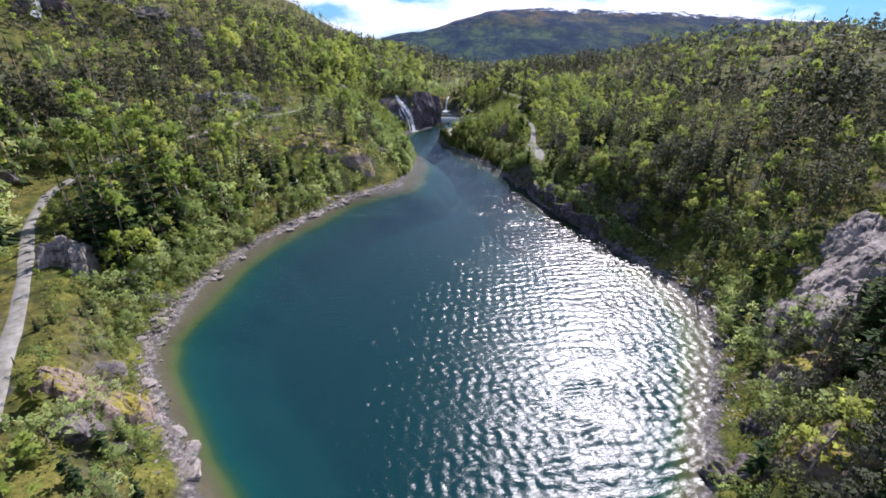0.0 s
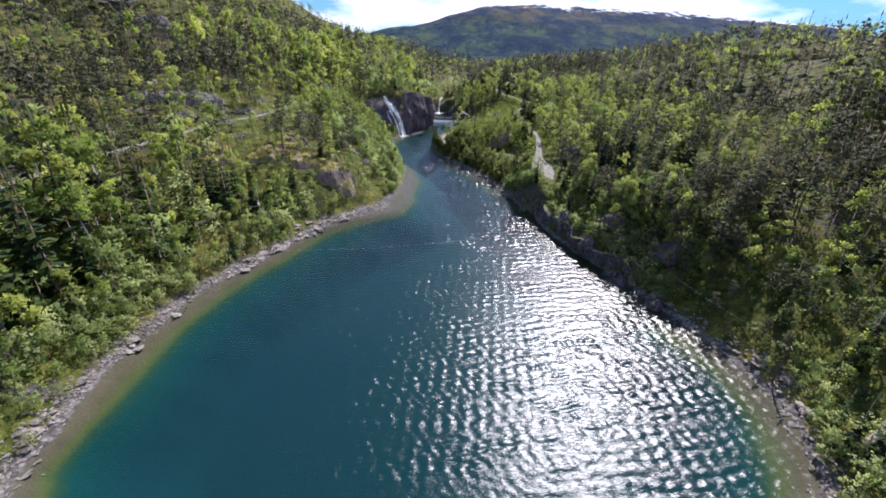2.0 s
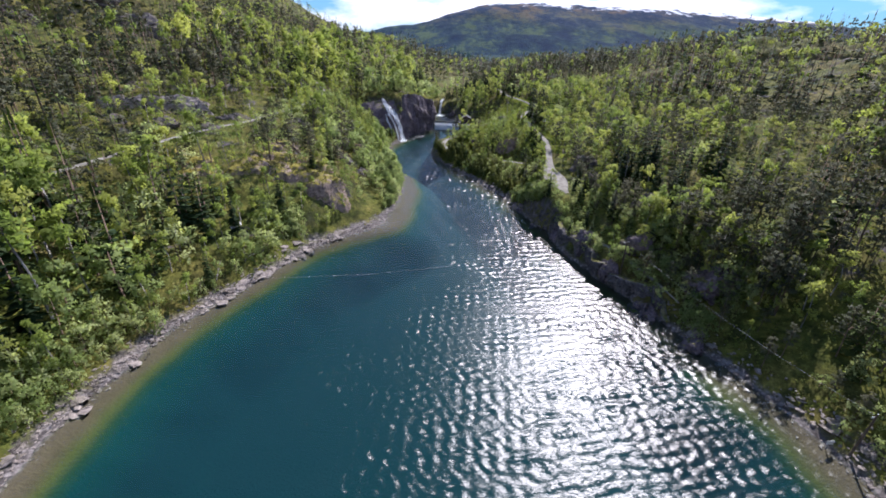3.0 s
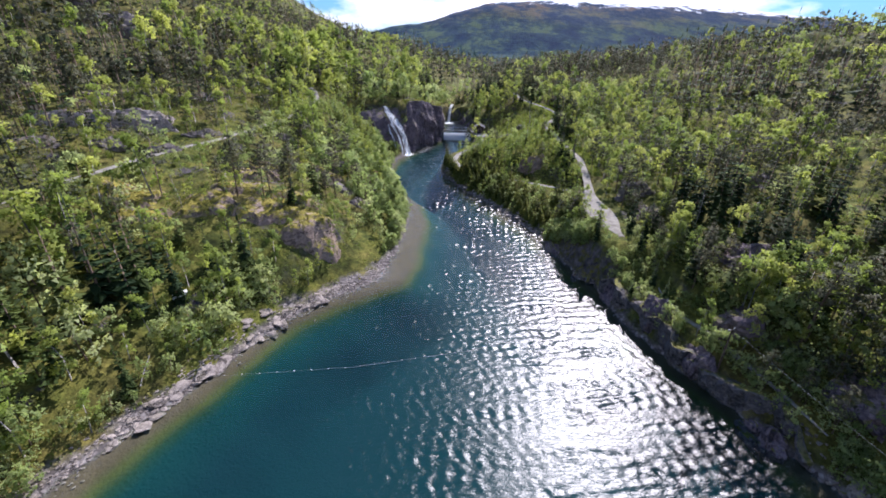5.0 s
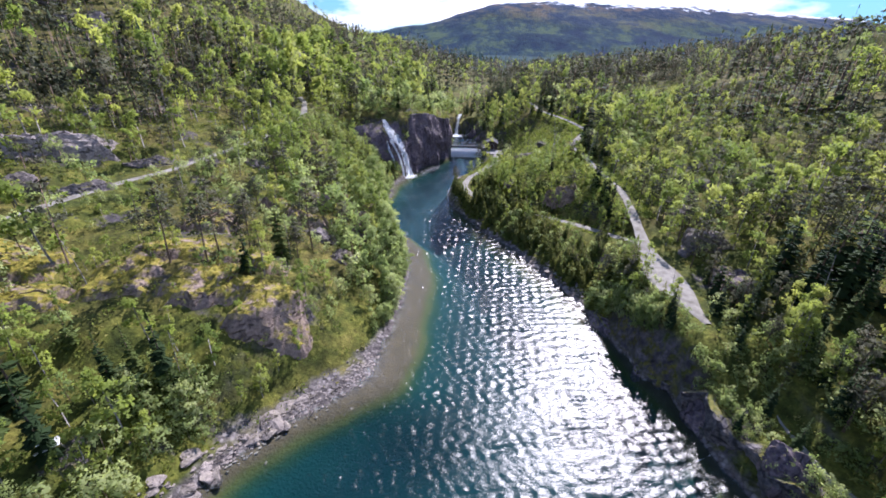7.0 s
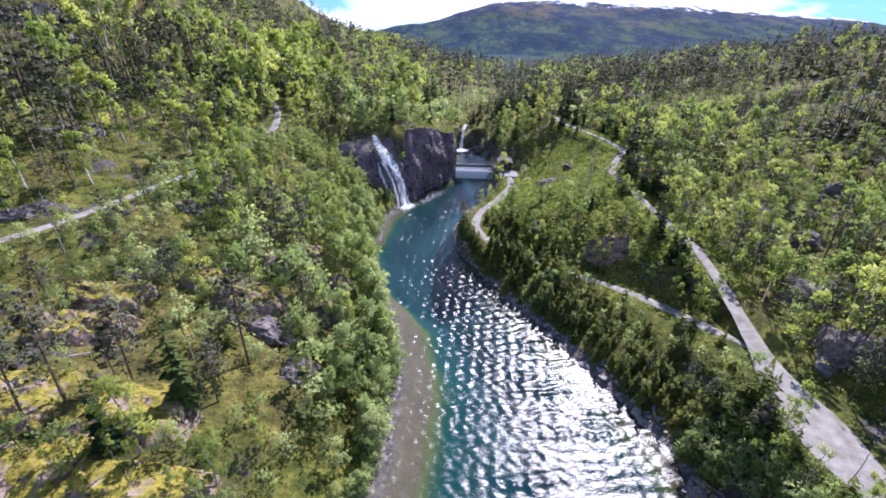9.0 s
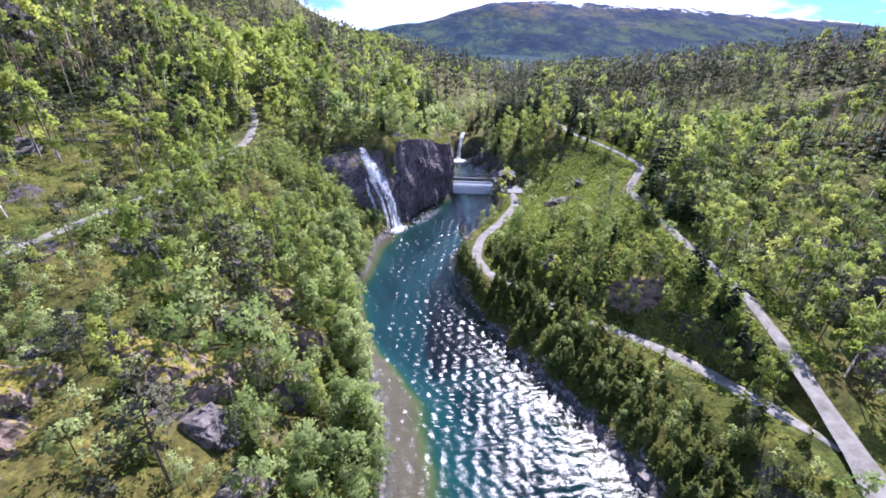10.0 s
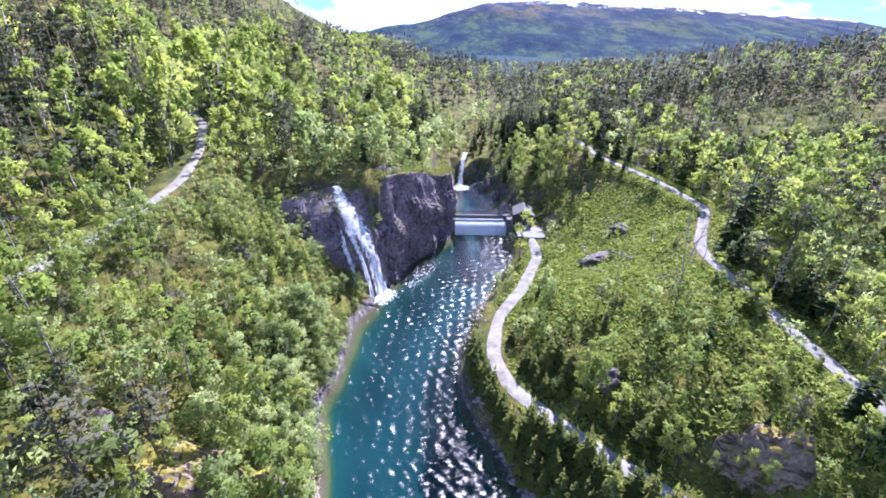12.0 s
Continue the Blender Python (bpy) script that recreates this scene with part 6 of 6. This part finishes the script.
# grass, heather and saplings on the cliff's brow
bu, bv = rng.uniform(0.24, 0.99, 230), rng.uniform(0.80, 1.02, 230)
B = cliff_point(bu, bv)
bs = rng.uniform(0.35, 1.1, len(B)) * np.where(rng.rand(len(B)) < 0.12, 2.2, 1.0)
Cc = B[:, None] + rng.normal(0, 1, (len(B), 40, 3)) * (bs[:, None, None] * np.array([0.5, 0.5, 0.40])) + bs[:, None, None] * np.array([0, 0, 0.35])
V, F = cards(Cc.reshape(-1, 3), 0.17, rng)
tagged(new("undergrowth", mesh_of("undergrowth", V, F, M_SHRUB, tint=np.repeat(rng.rand(len(B)), 120))), "dry grass, heather and saplings on the cliff's brow", "shrubs", kind="stuff")


def log_mesh(seed):
    r = np.random.RandomState(seed)
    ts = np.linspace(0, 1, 8)
    stem = tube_arrays(np.stack([ts * 6, 0.12 * np.sin(ts * 3), 0.05 * np.sin(ts * 5)], 1), 0.14 * (1 - 0.6 * ts), 7)
    twigs = []
    for i in range(6):
        t, a = r.uniform(0.35, 0.95), r.uniform(0, 6.28)
        b = np.array([6 * t, 0, 0.03])
        tip = b + np.array([0.5, math.cos(a) * 0.6, abs(math.sin(a)) * 0.6])
        twigs.append(tube_arrays([b, (b + tip) / 2, tip], [0.035, 0.025, 0.01], 3))
    return mesh_of("log", *join(stem, *twigs), M_DEAD)


logs = [log_mesh(s) for s in (1, 2, 3)]
for i, (x, y, a, k) in enumerate(((-30, 149, 60, 1.2), (-28.0, 149.5, 95, 1.1), (-31, 163, 20, 0.8), (-36, 134, 40, 0.8), (-44, 172, 10, 1.0), (-70, 196, 15, 1.2), (-78, 205, -10, 1.2), (-84, 198, 25, 1.1), (-52, 190, 30, 1.0),
                                  (23, 208, 80, 0.8), (27, 200, 100, 0.9), (31, 203, 60, 0.7), (22, 198, 110, 0.7), (35, 199, 40, 0.7), (47, 110, 75, 1.0), (54, 122, 30, 1.0), (-33, 96, 60, 0.8), (-35.5, 90, 100, 0.7))):
    lean = math.degrees(math.atan2(gz(x + 5 * k * math.cos(radians(a)), y + 5 * k * math.sin(radians(a))) - gz(x, y), 5 * k))
    thing("fallen_log", pose(x, y, gz(x, y) + 0.22, 0, 0, a) @ pose(0, 0, 0, 0, -lean, 0) @ Matrix.Diagonal((k, k, k, 1)), "weathered pale fallen tree trunk lying on the slope", "log", "fallen logs", logs[i % 3])

# a line of small floats across the lake
boom = thing("float_line", pose(0, 0, 0), "thin rope with small white floats across the lake", "rope")
ends = np.array([(-29.8, 93.2), (-12, 95.1), (3, 98.4), (18, 103.4), (29, 108.1)])
tt = np.linspace(0, 1, 90)
lx, ly = np.interp(tt, np.linspace(0, 1, 5), ends[:, 0]), np.interp(tt, np.linspace(0, 1, 5), ends[:, 1])
part("rope", mesh_of("rope", *tube_arrays(np.stack([lx, ly, 0.03 + 0 * lx], 1), np.full(90, 0.008), 5), M_STEEL), boom)
bm = bmesh.new()
bmesh.ops.create_icosphere(bm, subdivisions=1, radius=0.06)
bmesh.ops.scale(bm, vec=(1.5, 1, 0.8), verts=bm.verts)
float_mesh = bm_mesh("float", bm, M_WHITE, True)
for k in range(1, 34):
    part("float", float_mesh, boom).location = (np.interp(k / 34, tt, lx), np.interp(k / 34, tt, ly), 0.06)

# a pale board lying among the bushes
board = thing("board", pose(-36.7, 102.9, gz(-36.7, 102.9) + 0.9, 8, -12, 30), "pale weathered board on two posts among bushes", "board")
part("panel", box("panel", (1.9, 1.1, 0.08), (0, 0, 0.1), M_WHITE, 0.02), board)
for xx in (-0.7, 0.7):
    part("post", box("post", (0.1, 0.1, 1.3), (xx, 0, -0.55), M_DEAD, 0.02), board)

# high cascade on the hillside
cascade = thing("waterfall", pose(0, 0, 0), "far white cascade over bare rock high on the hillside", "waterfall")
cx, cy = -205.0, 250.0
top = gz(cx, cy)
part("main_stream", sheet("main_stream", 30, 8, lambda u, v: np.stack([cx + (u - 0.5) * (3 + 5 * v) + 3 * v + 1.5 * vnoise(u * 9, v * 30, 4.0, 2), cy - 9 * v, 0 * u + 10 - 15 * v + ground(cx + 0 * u, cy - 9 * v) * v + (top) * (1 - v)], -1), M_FALL, edge_tint), cascade)
for dx, dy, s in ((-9, 1, 9), (10, 2, 8), (18, 5, 10), (1, 7, 10)):
    outcrop(cx + dx, cy + dy, (s, s * 0.6, s * 0.9), 10, "dark", "dark rock step beside the far cascade", 0.3)

# pale strip of valley road far up the valley
ribbon([(95, 498, gz(95, 498)), (112, 508, gz(112, 508)), (136, 512, gz(136, 512))], 9.0, 0.8, "road_valley", "pale stretch of road on the valley floor")


# low utility line along the bank and the track
def utility_pole(x, y, h, lean):
    pole = thing("utility_pole", pose(x, y, gz(x, y) - 0.2, 0, lean, 20), "weathered wooden utility pole with a short crossarm", "pole", "utility poles")
    ts = np.linspace(0, 1, 4)
    part("shaft", mesh_of("shaft", *tube_arrays(np.stack([ts * 0, ts * 0, ts * h], 1), 0.13 - 0.04 * ts, 8), M_BARK_BROWN, smooth=True), pole)
    part("crossarm", box("crossarm", (1.1, 0.10, 0.12), (0, 0.1, h - 0.35), M_DEAD, 0.015), pole)
    for xx in (-0.45, 0.45):
        part("insulator", box("insulator", (0.10, 0.10, 0.16), (xx, 0.1, h - 0.21), M_WHITE, 0.03), pole, "white insulator")
    return Vector((x, y, gz(x, y) - 0.2)) + Vector((math.sin(radians(lean)) * h, 0, h - 0.15))


def cable(a, b, sag):
    ts = np.linspace(0, 1, 40)
    P = np.array(a)[None] * (1 - ts)[:, None] + np.array(b)[None] * ts[:, None]
    P[:, 2] -= sag * 4 * ts * (1 - ts)
    return thing("cable", pose(0, 0, 0), "thin grey overhead cable between wooden poles", "cable", "overhead cables", mesh_of("cable", *tube_arrays(P, np.full(40, 0.011), 5), M_STEEL, smooth=True))


tops = [utility_pole(*p) for p in ((44.6, 57.6, 6.0, 2), (33.4, 92.5, 6.5, -2), (35.9, 168.3, 5.4, 6), (48.6, 198.5, 5.6, 3))]
cable(tops[0], tops[1], 1.2)
cable(tops[2], tops[3], 0.5)

# a small white notice on a post by the stony bay
notice = thing("sign", pose(43.2, 58.8, gz(43.2, 58.8)), "small blank white notice on a grey post", "sign")
part("post", box("post", (0.09, 0.09, 1.3), (0, 0, 0.6), M_DEAD, 0.015), notice)
part("panel", box("panel", (0.75, 0.05, 0.55), (0, -0.08, 1.2), M_WHITE, 0.012), notice)
